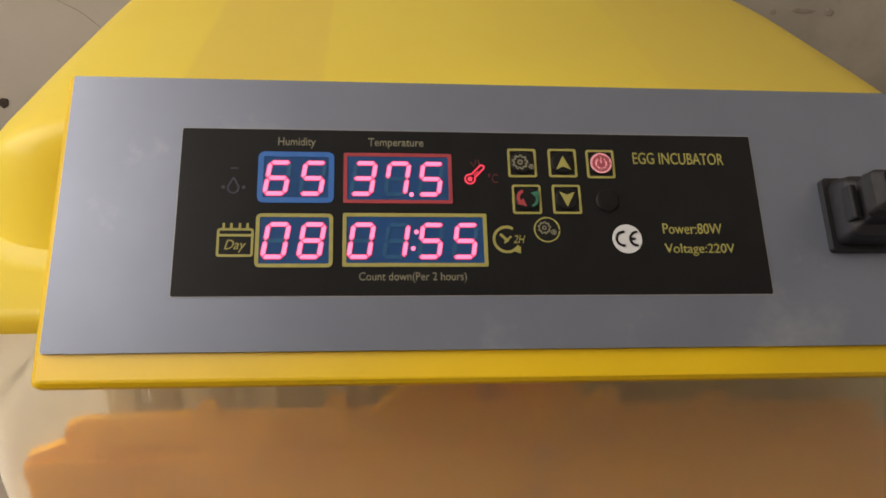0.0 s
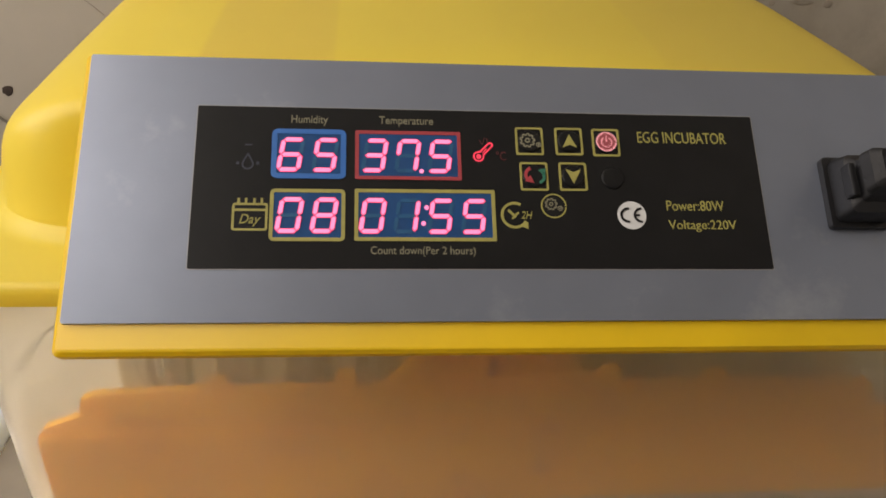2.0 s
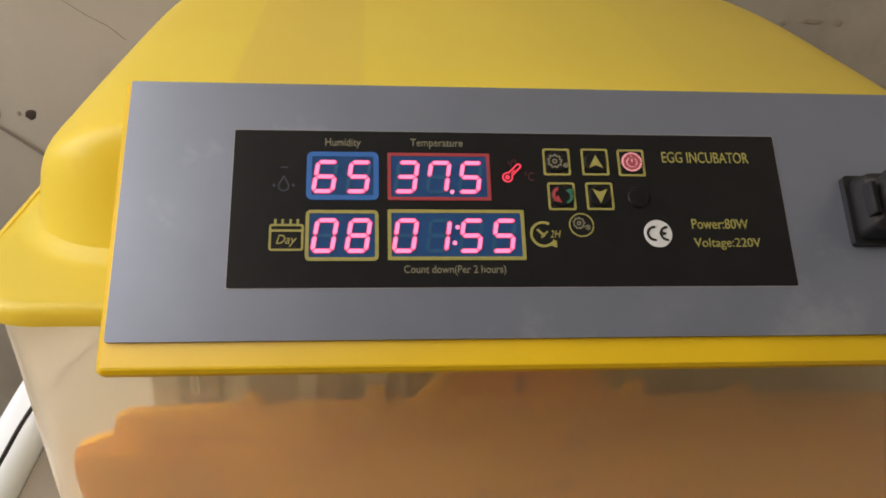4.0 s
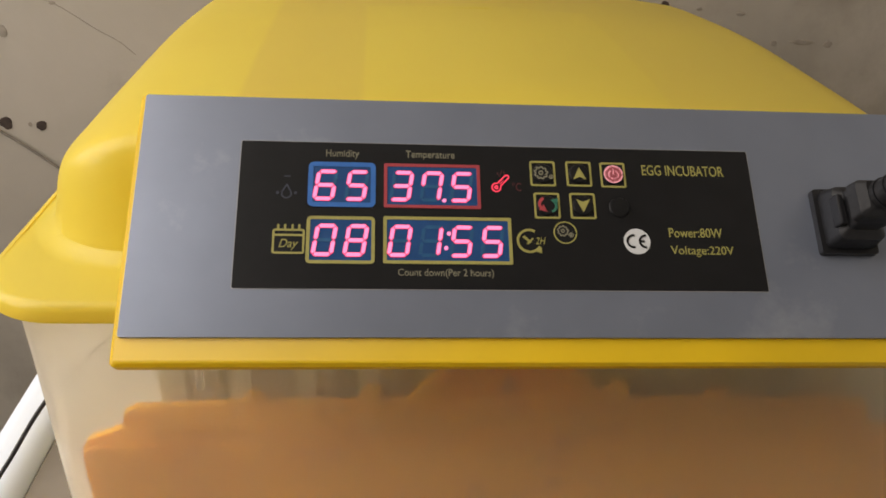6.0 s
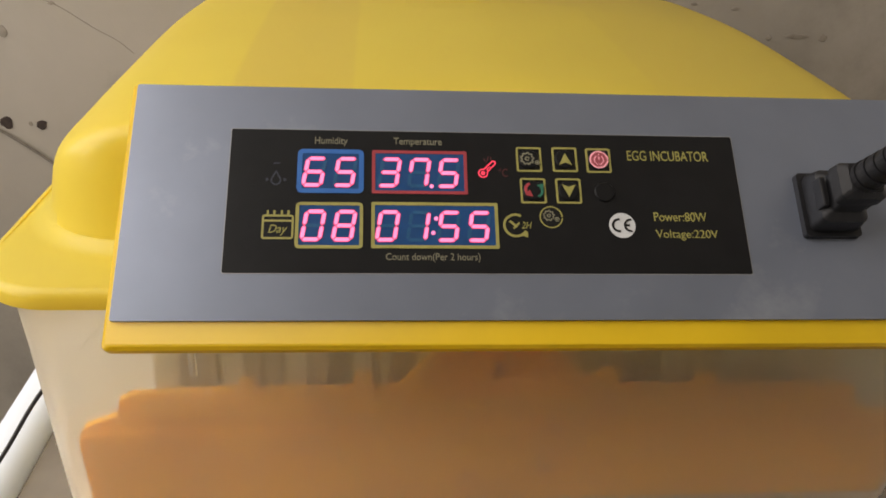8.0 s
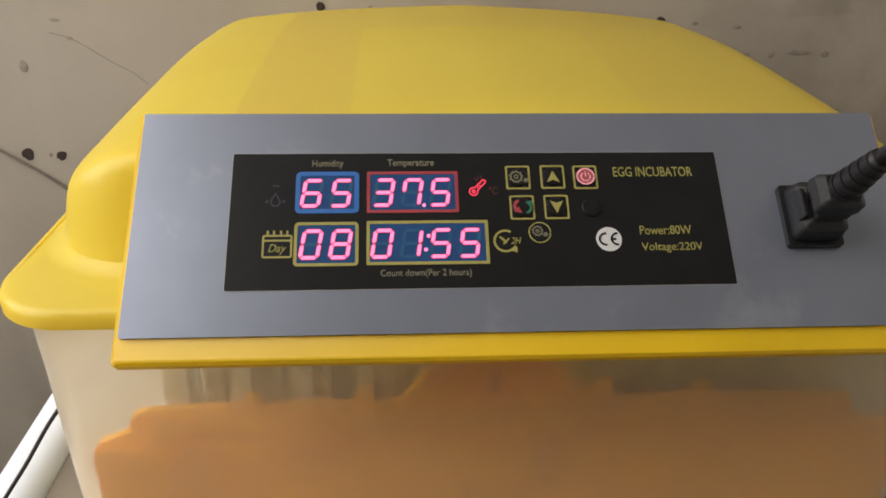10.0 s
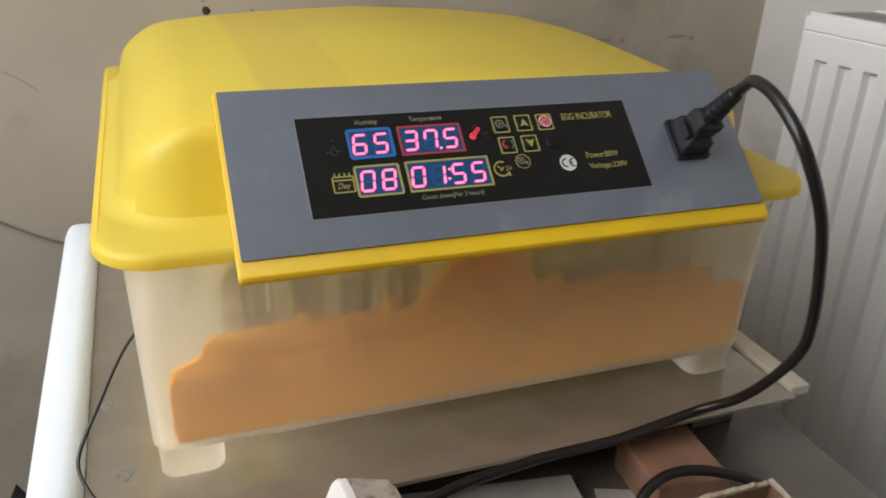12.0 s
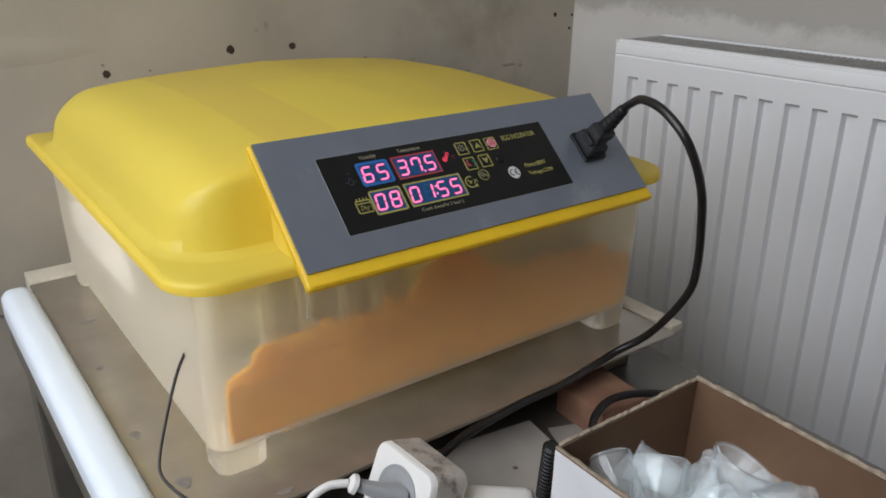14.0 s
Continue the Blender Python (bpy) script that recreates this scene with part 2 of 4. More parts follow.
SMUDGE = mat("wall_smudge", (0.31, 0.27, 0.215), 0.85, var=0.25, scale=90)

# ---------------------------------------------------------------- builders
PLACED = {}
I4 = Matrix.Identity(4)


def mesh_of(bm, name, material, smooth=False, sharp=None):
    bmesh.ops.recalc_face_normals(bm, faces=bm.faces)
    me = bpy.data.meshes.new(name)
    bm.to_mesh(me)
    bm.free()
    if material:
        me.materials.append(material)
    if smooth:
        me.polygons.foreach_set("use_smooth", [True] * len(me.polygons))
        if sharp:
            me.set_sharp_from_angle(angle=radians(sharp))
    return me


def part(name, bm, material, parent, label="", m=I4, smooth=False, sharp=None):
    ob = new(name, mesh_of(bm, name, material, smooth, sharp))
    ob.parent = parent
    ob.matrix_parent_inverse = PLACED[parent].inverted()
    ob.matrix_basis = m
    PLACED[ob] = m
    return tagged(ob, label)


def thing(name, place, label, category, group="", kind=""):
    ob = new(name)
    ob.empty_display_size = 0.02
    m = pose(*place)
    ob.matrix_basis = m
    PLACED[ob] = m
    return tagged(ob, label, category, group, kind)


def solid(name, bm, material, label, category="", kind="", m=I4, smooth=False, sharp=None, group=""):
    ob = new(name, mesh_of(bm, name, material, smooth, sharp))
    ob.matrix_basis = m
    PLACED[ob] = m
    return tagged(ob, label, category, group, kind)


def box(x0, x1, y0, y1, z0, z1, bevel=0.0, seg=2, bm=None):
    out = bm or bmesh.new()
    t = bmesh.new()
    bmesh.ops.create_cube(t, size=1)
    for v in t.verts:
        v.co = (x0 + (v.co.x + 0.5) * (x1 - x0), y0 + (v.co.y + 0.5) * (y1 - y0), z0 + (v.co.z + 0.5) * (z1 - z0))
    if bevel:
        bmesh.ops.bevel(t, geom=list(t.edges), offset=bevel, segments=seg, affect="EDGES", profile=0.6)
    add(out, t)
    return out


def add(out, t, m=I4):
    t.transform(m)
    tmp = bpy.data.meshes.new("tmp")
    t.to_mesh(tmp)
    t.free()
    out.from_mesh(tmp)
    bpy.data.meshes.remove(tmp)
    return out


def disc(r, h, n=32, r2=None, bm=None, m=I4):
    t = bmesh.new()
    bmesh.ops.create_cone(t, cap_ends=True, segments=n, radius1=r, radius2=r if r2 is None else r2, depth=h)
    if bm is None:
        t.transform(m)
        return t
    return add(bm, t, m)


def rrect(a, b, r, n=8, cx=0.0, cy=0.0):
    """Outline of a rounded rectangle, half sizes a and b, counter-clockwise."""
    r = max(1e-5, min(r, a, b))
    pts = []
    for k, (sx, sy) in enumerate(((1, 1), (-1, 1), (-1, -1), (1, -1))):
        for i in range(n + 1):
            w = radians(90 * (k + i / n))
            pts.append((cx + sx * (a - r) + r * math.cos(w), cy + sy * (b - r) + r * math.sin(w)))
    return pts


def loft(rings, cap0=True, cap1=True, bm=None):
    """Joins rings of equally many points (x, y, z)."""
    bm = bm or bmesh.new()
    rows = [[bm.verts.new(p) for p in ring] for ring in rings]
    for a, b in zip(rows, rows[1:]):
        for i in range(len(a)):
            j = (i + 1) % len(a)
            bm.faces.new((a[i], a[j], b[j], b[i]))
    if cap0:
        bm.faces.new(rows[0])
    if cap1:
        bm.faces.new(rows[-1])
    return bm


def plate(outline, z0, z1, hole=None, bm=None):
    """A flat plate with an optional hole of equally many points."""
    top, low = [(x, y, z1) for x, y in outline], [(x, y, z0) for x, y in outline]
    if not hole:
        return loft([low, top], bm=bm)
    itop, ilow = [(x, y, z1) for x, y in hole], [(x, y, z0) for x, y in hole]
    return loft([ilow, low, top, itop, ilow], False, False, bm=bm)


def smooth_line(pts, k=8):
    """Points of a Catmull-Rom line through pts."""
    p = [Vector(q) for q in pts]
    p = [p[0] * 2 - p[1]] + p + [p[-1] * 2 - p[-2]]
    out = []
    for a, b, c, d in zip(p, p[1:], p[2:], p[3:]):
        for i in range(k):
            t = i / k
            out.append(0.5 * (2 * b + (c - a) * t + (2 * a - 5 * b + 4 * c - d) * t * t + (3 * b - a - 3 * c + d) * t ** 3))
    return out + [p[-2]]


def tube(pts, r, n=12, bm=None, k=8, radii=None):
    line = smooth_line(pts, k)
    up, rings = Vector((0.13, 0.31, 0.94)), []
    for i, p in enumerate(line):
        d = (line[min(i + 1, len(line) - 1)] - line[max(i - 1, 0)]).normalized()
        s = d.cross(up).normalized()
        up = s.cross(d).normalized()
        q = r if radii is None else radii[0] + (radii[1] - radii[0]) * i / (len(line) - 1)
        rings.append([p + q * (math.cos(2 * math.pi * j / n) * s + math.sin(2 * math.pi * j / n) * up) for j in range(n)])
    return loft(rings, bm=bm)


def lettering(text, u0, v0, u1, v1, h=0.0002, shear=0.0, z=0.0):
    """Letters of the built-in font, fitted into a box, as a thin mesh."""
    c = bpy.data.curves.new("lettering", "FONT")
    c.body, c.extrude, c.resolution_u, c.shear = text, 0.01, 4, shear
    o = new("lettering", c)
    me = bpy.data.meshes.new_from_object(o.evaluated_get(bpy.context.evaluated_depsgraph_get()))
    bpy.data.objects.remove(o)
    bm = bmesh.new()
    bm.from_mesh(me)
    bpy.data.meshes.remove(me)
    xs, ys = [v.co.x for v in bm.verts], [v.co.y for v in bm.verts]
    x0, x1, y0, y1 = min(xs), max(xs), min(ys), max(ys)
    for v in bm.verts:
        v.co = (u0 + (v.co.x - x0) / (x1 - x0) * (u1 - u0), v0 + (v.co.y - y0) / (y1 - y0) * (v1 - v0), z + h * (v.co.z > 0))
    return bm


# ---------------------------------------------------------------- room
def wall_with_hole(x0, x1, y0, y1, z0, z1, hy0, hy1, hz0, hz1):
    bm = bmesh.new()
    box(x0, x1, y0, hy0, z0, z1, bm=bm)
    box(x0, x1, hy1, y1, z0, z1, bm=bm)
    box(x0, x1, hy0, hy1, z0, hz0, bm=bm)
    box(x0, x1, hy0, hy1, hz1, z1, bm=bm)
    return bm


solid("floor", box(WX0, WX1, WY0, WY1, -0.1, 0.0), FLOORM, "dull grey floor", kind="structure")
solid("ceiling", box(WX0 - 0.2, WX1 + 0.2, WY0 - 0.2, WY1 + 0.2, CEIL, CEIL + 0.1), CEILM, "plain white ceiling", kind="structure")
wall_n = solid("wall_north", box(WX0 - 0.2, WX1 + 0.2, WY1, WY1 + 0.2, -0.1, CEIL), WALLM, "old beige painted plaster wall with drill holes and stains", kind="structure")
solid("wall_east", box(WX1, WX1 + 0.2, WY0, WY1, -0.1, CEIL), WALLR, "rough grey white plaster wall behind the radiator", kind="structure")
# unseen south wall, set close so its bounce fills the incubator's front
solid("wall_south", box(WX0 - 0.2, WX1 + 0.2, WY0 - 0.2, WY0, -0.1, CEIL), WALLM, "unseen beige plaster wall set close to bounce light", kind="structure")
solid("wall_west", wall_with_hole(WX0 - 0.2, WX0, WY0, WY1, -0.1, CEIL, *WIN), WALLM, "unseen beige plaster wall set close to bounce light with a window", kind="structure")
win = thing("window_1", (WX0 - 0.1, (WIN[0] + WIN[1]) / 2, WIN[2]), "white framed window letting in daylight", "window", kind="structure")
fr = bmesh.new()
for a in ((WIN[0], WIN[0] + 0.06, WIN[2], WIN[3]), (WIN[1] - 0.06, WIN[1], WIN[2], WIN[3]), (-0.15, -0.09, WIN[2], WIN[3])):
    box(WX0 - 0.13, WX0 - 0.07, a[0], a[1], a[2], a[3], 0.004, bm=fr)
for a in ((WIN[2], WIN[2] + 0.06), (WIN[3] - 0.06, WIN[3])):
    box(WX0 - 0.128, WX0 - 0.072, WIN[0] + 0.06, WIN[1] - 0.06, a[0], a[1], 0.004, bm=fr)
part("window_frame", fr, BARM, win)

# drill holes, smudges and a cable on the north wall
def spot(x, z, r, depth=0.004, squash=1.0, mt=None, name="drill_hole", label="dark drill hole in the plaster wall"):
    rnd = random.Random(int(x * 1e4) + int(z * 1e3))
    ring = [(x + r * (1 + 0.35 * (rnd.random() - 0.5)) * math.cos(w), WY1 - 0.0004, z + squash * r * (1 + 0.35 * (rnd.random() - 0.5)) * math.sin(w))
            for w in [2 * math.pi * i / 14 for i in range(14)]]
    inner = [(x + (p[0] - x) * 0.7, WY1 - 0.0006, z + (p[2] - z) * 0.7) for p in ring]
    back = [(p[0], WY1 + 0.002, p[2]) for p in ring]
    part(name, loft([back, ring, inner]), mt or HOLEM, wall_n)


for x, z, r in ((-0.1071, 0.9475, 0.0052), (0.0429, 0.9636, 0.0062), (0.1266, 0.9621, 0.0052), (0.2358, 0.9357, 0.005),
                (-0.3842, 0.7942, 0.0062), (-0.418, 0.796, 0.0075), (0.594, 0.978, 0.0042), (0.628, 0.955, 0.003), (0.632, 0.976, 0.003)):
    spot(x, z, r * 0.84)
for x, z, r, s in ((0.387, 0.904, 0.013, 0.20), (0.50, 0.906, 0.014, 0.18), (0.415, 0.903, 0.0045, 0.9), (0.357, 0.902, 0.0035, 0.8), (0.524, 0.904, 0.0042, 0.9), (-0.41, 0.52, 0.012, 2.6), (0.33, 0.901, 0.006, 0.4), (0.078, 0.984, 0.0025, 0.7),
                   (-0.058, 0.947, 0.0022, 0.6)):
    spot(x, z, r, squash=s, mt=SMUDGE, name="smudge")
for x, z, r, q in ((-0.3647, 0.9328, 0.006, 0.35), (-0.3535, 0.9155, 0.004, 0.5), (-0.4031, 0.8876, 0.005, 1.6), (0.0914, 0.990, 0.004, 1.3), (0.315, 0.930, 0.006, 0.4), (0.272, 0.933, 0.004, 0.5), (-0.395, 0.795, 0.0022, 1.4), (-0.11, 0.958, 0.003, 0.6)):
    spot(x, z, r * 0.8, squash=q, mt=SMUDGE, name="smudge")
# hairline cracks in the plaster
for line in ([(-0.372, 0.921), (-0.350, 0.914), (-0.316, 0.892), (-0.298, 0.882), (-0.283, 0.869)],):
    part("hairline_crack", tube([(x, WY1 - 0.0001, z) for x, z in line], 0.0004, 6), CRACK, wall_n)
wc = tube([(-0.62, WY1 - 0.003, 0.90), (-0.50, WY1 - 0.003, 0.835), (-0.417, WY1 - 0.003, 0.783), (-0.363, WY1 - 0.003, 0.741), (-0.31, WY1 - 0.003, 0.708), (-0.274, WY1 - 0.003, 0.691), (-0.22, WY1 - 0.003, 0.665)], 0.0014, 8)
solid("wall_cable", wc, mat("thin_grey_cable", (0.20, 0.175, 0.14), 0.6, var=0.15, scale=80), "thin brown grey cable fixed along the plaster wall", "cable", smooth=True)

# uneven plaster: soft ridges on the north wall
def ridge(x0, x1, z, h, depth, slope=0.0):
    bm = bmesh.new()
    rows = []
    for i in range(33):
        u = i / 32
        e = math.sin(math.pi * u) ** 2
        zc = z + slope * (u - 0.5) + 0.006 * noise.noise(Vector((u * 5, z * 9, 0)))
        rows.append([bm.verts.new((x0 + (x1 - x0) * u, WY1 + 0.0006 - (depth + 0.0006) * e * math.exp(-((k - 5) / 2.4) ** 2), zc + (k - 5) / 5 * h * (0.4 + 0.6 * e))) for k in range(11)])
    for a, b in zip(rows, rows[1:]):
        for k in range(10):
            bm.faces.new((a[k], a[k + 1], b[k + 1], b[k]))
    part("plaster_ridge", bm, WALLM, wall_n, smooth=True)


ridge(-0.52, 0.02, 0.975, 0.034, 0.0012, 0.02)
ridge(-0.30, 0.10, 0.700, 0.045, 0.0010, -0.02)
ridge(0.18, 0.60, 0.955, 0.040, 0.0008, 0.01)
ridge(-0.75, -0.35, 0.62, 0.06, 0.0012, 0.03)
# ---------------------------------------------------------------- radiator
def radiator():
    rad = thing("radiator", (0.565, -0.2, 0.36), "white enamelled panel radiator hung on the wall", "radiator")
    tilt = Matrix.Translation((0.512, 0.328, 0.97)) @ pose(0, 0, 0, -1.6) @ Matrix.Translation((-0.512, -0.328, -0.97))
    x, y1, z1, z0, L, pitch = 0.512, 0.328, 0.968, 0.368, 1.20, 0.0334
    first = 0.2946
    # front sheet as a section that repeats: flat ribs with shallow pressed grooves
    prof = [(y1, 0.0)]
    n = int((L - 0.05) / pitch)
    for i in range(n):
        c = first - i * pitch
        prof += [(c + 0.0088, 0.0), (c + 0.0066, 0.0082), (c - 0.0066, 0.0082), (c - 0.0088, 0.0)]
    prof.append((y1 - L, 0.0))
    zs = [z0, z0 + 0.044, z0 + 0.049, z1 - 0.0485, z1 - 0.0445, z1 - 0.019, z1 - 0.0172, z1 - 0.0155, z1 - 0.006, z1 - 0.002, z1]
    dep = [0, 0, 1, 1, 0, 0, 0, 0, 0, 0, 0]
    back = [0, 0, 0, 0, 0, 0, 0.0016, 0, 0, 0.0015, 0.006]
    bm = bmesh.new()
    rows = []
    for z, d, bk in zip(zs, dep, back):
        rows.append([bm.verts.new((x + d * g + bk, y, z)) for y, g in prof])
    for a, b in zip(rows, rows[1:]):
        for i in range(len(a) - 1):
            bm.faces.new((a[i], a[i + 1], b[i + 1], b[i]))
    part("front_panel", bm, RADM, rad, m=tilt, smooth=True, sharp=25)
    part("back_panel", box(x + 0.094, x + 0.100, y1 - L, y1, z0, z1, 0.002), RADM, rad, m=tilt)
    for yy in (y1, y1 - L):
        s = -1 if yy == y1 else 1
        part("side_cover", box(x + 0.001, x + 0.106, min(yy, yy - s * 0.002), max(yy, yy - s * 0.002), z0 + 0.004, z1 + 0.002, 0.0008), RADM, rad, m=tilt)
    fr = box(x + 0.004, x + 0.012, y1 - L, y1, z1 - 0.002, z1 + 0.003, 0.001)
    box(x + 0.096, x + 0.104, y1 - L, y1, z1 - 0.002, z1 + 0.003, 0.001, bm=fr)
    part("top_rail", fr, RADM, rad, m=tilt)
    g = bmesh.new()
    for i in range(150):
        yy = y1 - 0.004 - i * 0.008
        box(x + 0.013, x + 0.095, yy - 0.0032, yy, z1 - 0.004, z1 + 0.001, bm=g)
    box(x + 0.0125, x + 0.0955, y1 - L + 0.001, y1 - 0.003, z1 - 0.0075, z1 - 0.0045, bm=g)
    part("top_grille", g, RADGREY, rad, "dusty grey top grille", m=tilt)
    for yy in (0.2, -0.72):
        part("wall_bracket", box(x + 0.100, WX1, yy - 0.02, yy + 0.02, z0 + 0.2, z0 + 0.3, 0.002), RADM, rad, m=tilt)


radiator()

# ---------------------------------------------------------------- support
tab = thing("side_table", (0.0, -0.15, 0.0), "glossy grey metal side table with a cluttered top", "table")
part("tabletop", box(-0.262, 0.285, -0.72, 0.47, 0.675, 0.70, 0.003), TABLEM, tab)
for x in (-0.235, 0.258):
    for y in (-0.69, 0.44):
        part("leg", box(x - 0.02, x + 0.02, y - 0.02, y + 0.02, 0.0, 0.675, 0.003), TABLEM, tab)

brd = thing("framed_board", (0.0, 0.22, 0.70), "glossy grey beige board with a white rounded rim under the incubator", "board")
part("board_top", box(-0.236, 0.252, -0.012, 0.450, 0.7468, 0.75, 0.0008), BOARDM, brd)
for x in (-0.20, 0.22):
    part("batten", box(x - 0.02, x + 0.02, 0.03, 0.44, 0.70, 0.7468, 0.002), BOARDEDGE, brd)
part("back_rail", box(-0.235, 0.30, 0.4515, 0.486, 0.72, 0.7515, 0.002), STRIPM, brd, "stained beige rear rail")
ring = rrect(0.0158, 0.019, 0.012, 6)
bar = []
for y, s in ((-0.035, 0.9), (-0.032, 1.0), (0.415, 1.0), (0.430, 0.93), (0.438, 0.75), (0.441, 0.45)):
    bar.append([(-0.2520 + px * s, y, 0.7410 + pz * s) for px, pz in ring])
part("rim_bar", loft(bar), BARM, brd, "white rounded plastic rim bar", smooth=True, sharp=50)
part("side_strip", box(0.2535, 0.270, -0.006, 0.44, 0.745, 0.7535, 0.0012), STRIPM, brd, "worn beige side strip")

top = bpy.data.objects["board_top"]
for x, y, a, b in ((-0.225, 0.12, 0.004, 0.006), (-0.214, 0.045, 0.005, 0.007), (-0.205, 0.33, 0.006, 0.004), (-0.221, 0.235, 0.003, 0.004), (-0.16, -0.004, 0.006, 0.003)):
    rg = [[(x + s * a * math.cos(w) * (1 + 0.25 * math.sin(3 * w)), y + s * b * math.sin(w), z) for w in [2 * math.pi * i / 16 for i in range(16)]] for s, z in ((1, 0.7499), (1, 0.7502), (0.7, 0.7503))]
    part("stain", loft(rg), mat("dried_stain", (0.19, 0.17, 0.15), 0.6, var=0.3, scale=300), top)

# dark cloth hanging beside the table
bm = bmesh.new()
rows = []
for j in range(25):
    row = []
    for i in range(25):
        y = -0.30 + 0.40 * i / 24
        z = 0.715 - 0.5 * j / 24
        x = -0.272 - 0.030 * min(1, j / 4) - 0.012 * math.sin(i * 1.1 + 0.2 * j) - 0.010 * noise.noise(Vector((i * 0.31, j * 0.27, 0)))
        row.append(bm.verts.new((x, y + 0.012 * math.sin(j * 0.5), z)))
    rows.append(row)
for a, b in zip(rows, rows[1:]):
    for i in range(24):
        bm.faces.new((a[i], a[i + 1], b[i + 1], b[i]))
bmesh.ops.solidify(bm, geom=bm.faces[:], thickness=0.004)
solid("cloth", bm, DARKCLOTH, "dark blue cloth hanging over the side of the table", "cloth", smooth=True)

# ---------------------------------------------------------------- incubator
CX, CY = 0.017, 0.2365
inc = thing("egg_incubator", (CX, CY, 0.75), "yellow lidded egg incubator with frosted tub and digital control panel", "incubator")


def curve_at(v, pts):
    """A smooth line through points (place, height)."""
    v = min(max(v, pts[0][0]), pts[-1][0])
    k = 0
    while k < len(pts) - 2 and v > pts[k + 1][0]:
        k += 1
    def slope(i):
        a, b = pts[max(i - 1, 0)], pts[min(i + 1, len(pts) - 1)]
        return (b[1] - a[1]) / (b[0] - a[0])
    (x0, y0), (x1, y1) = pts[k], pts[k + 1]
    h = x1 - x0
    t = (v - x0) / h
    return (2 * t ** 3 - 3 * t * t + 1) * y0 + (t ** 3 - 2 * t * t + t) * h * slope(k) + (3 * t * t - 2 * t ** 3) * y1 + (t ** 3 - t * t) * h * slope(k + 1)


def soft_min(a, b, k):
    h = max(k - abs(a - b), 0.0) / k
    return min(a, b) - h * h * k * 0.25


def rrect4(x0, x1, y0, y1, rf, rb, n=26):
    """Outline of a rectangle with one radius for the two front corners and one for the two back ones."""
    pts = []
    for k, (cx, cy, r) in enumerate(((x1 - rb, y1 - rb, rb), (x0 + rb, y1 - rb, rb), (x0 + rf, y0 + rf, rf), (x1 - rf, y0 + rf, rf))):
        pts += [(cx + r * math.cos(radians(90 * (k + i / n))), cy + r * math.sin(radians(90 * (k + i / n)))) for i in range(n + 1)]
    return pts


RIM_Z = 0.908
LID_TOP = 0.9785
ACROSS = [(0, 0), (0.06, -0.0025), (0.11, -0.0055), (0.15, -0.0092), (0.18, -0.0142), (0.205, -0.0290)]
ALONG = [(0.06, -0.0073), (0.11, -0.0025), (0.18, 0.0), (0.26, 0.0012), (0.34, -0.0024), (0.40, -0.0070), (0.44, -0.0170)]
SIDE = [(0, 0.0), (0.004, 0.018), (0.010, 0.034), (0.020, 0.051), (0.030, 0.0635), (0.045, 0.0715), (0.065, 0.085)]
FRONT = [(0, 0.0), (0.002, 0.022), (0.0045, 0.040), (0.008, 0.051), (0.014, 0.059), (0.030, 0.068), (0.065, 0.085)]
DOME = (0.0170, 0.2160, 0.055, 0.4392)          # middle, half width, front and back of the dome


def lid_height(x, y, d):
    top = LID_TOP + curve_at(abs(x - DOME[0]), ACROSS) + curve_at(y, ALONG)
    if d > 0.065:
        return top
    # the front wall stands steeper than the sides
    w = min(1.0, max(0.0, 1.0 - (y - (DOME[2] + d)) / 0.035))
    w = w * w * (3 - 2 * w)
    side = curve_at(d, SIDE) * (1 - w) + curve_at(d, FRONT) * w
    return soft_min(top, RIM_Z + side, 0.012)


def split_ring(ring, k=18):
    """Adds points along the straight sides, so that the top can bend there."""
    m = len(ring) // 4
    row = []
    for q in range(4):
        row += ring[q * m:(q + 1) * m]
        p0, p1 = ring[(q + 1) * m - 1], ring[((q + 1) * m) % len(ring)]
        row += [tuple(p0[c] + (p1[c] - p0[c]) * (i / k) for c in range(2)) for i in range(1, k)]
    return row


def lid():
    cx, a, y0, y1 = DOME
    cy, b = (y0 + y1) / 2, (y1 - y0) / 2
    fx0, fx1, fy0, fy1 = -0.2125, 0.2600, 0.0180, 0.4670        # flange
    rings = []
    for k, z in ((0.003, 0.9040), (0.0025, 0.8985), (0.0, 0.8985), (0.0, 0.9035), (0.0012, 0.9060), (0.004, 0.9072)):
        rings.append([(x, y, z) for x, y in split_ring(rrect4(fx0 + k, fx1 - k, fy0 + k, fy1 - k, 0.036 - k, 0.011 - k))])
    for k, z in ((0.010, 0.9066), (0.0055, 0.9072), (0.0025, 0.9098)):
        rings.append([(x, y, z) for x, y in split_ring(rrect(a + k, b + k, 0.045 + k, 26, cx, cy))])
    d = 0.0
    while d < 0.186:
        rings.append([(x, y, max(RIM_Z + 0.003, lid_height(x, y, d))) for x, y in split_ring(rrect(a - d, b - d, max(0.004, 0.045 - d * 0.8), 26, cx, cy))])
        d += 0.0015 if d < 0.03 else 0.004
    return loft(rings, False, True)


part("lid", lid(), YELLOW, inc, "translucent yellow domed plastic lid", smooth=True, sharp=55)

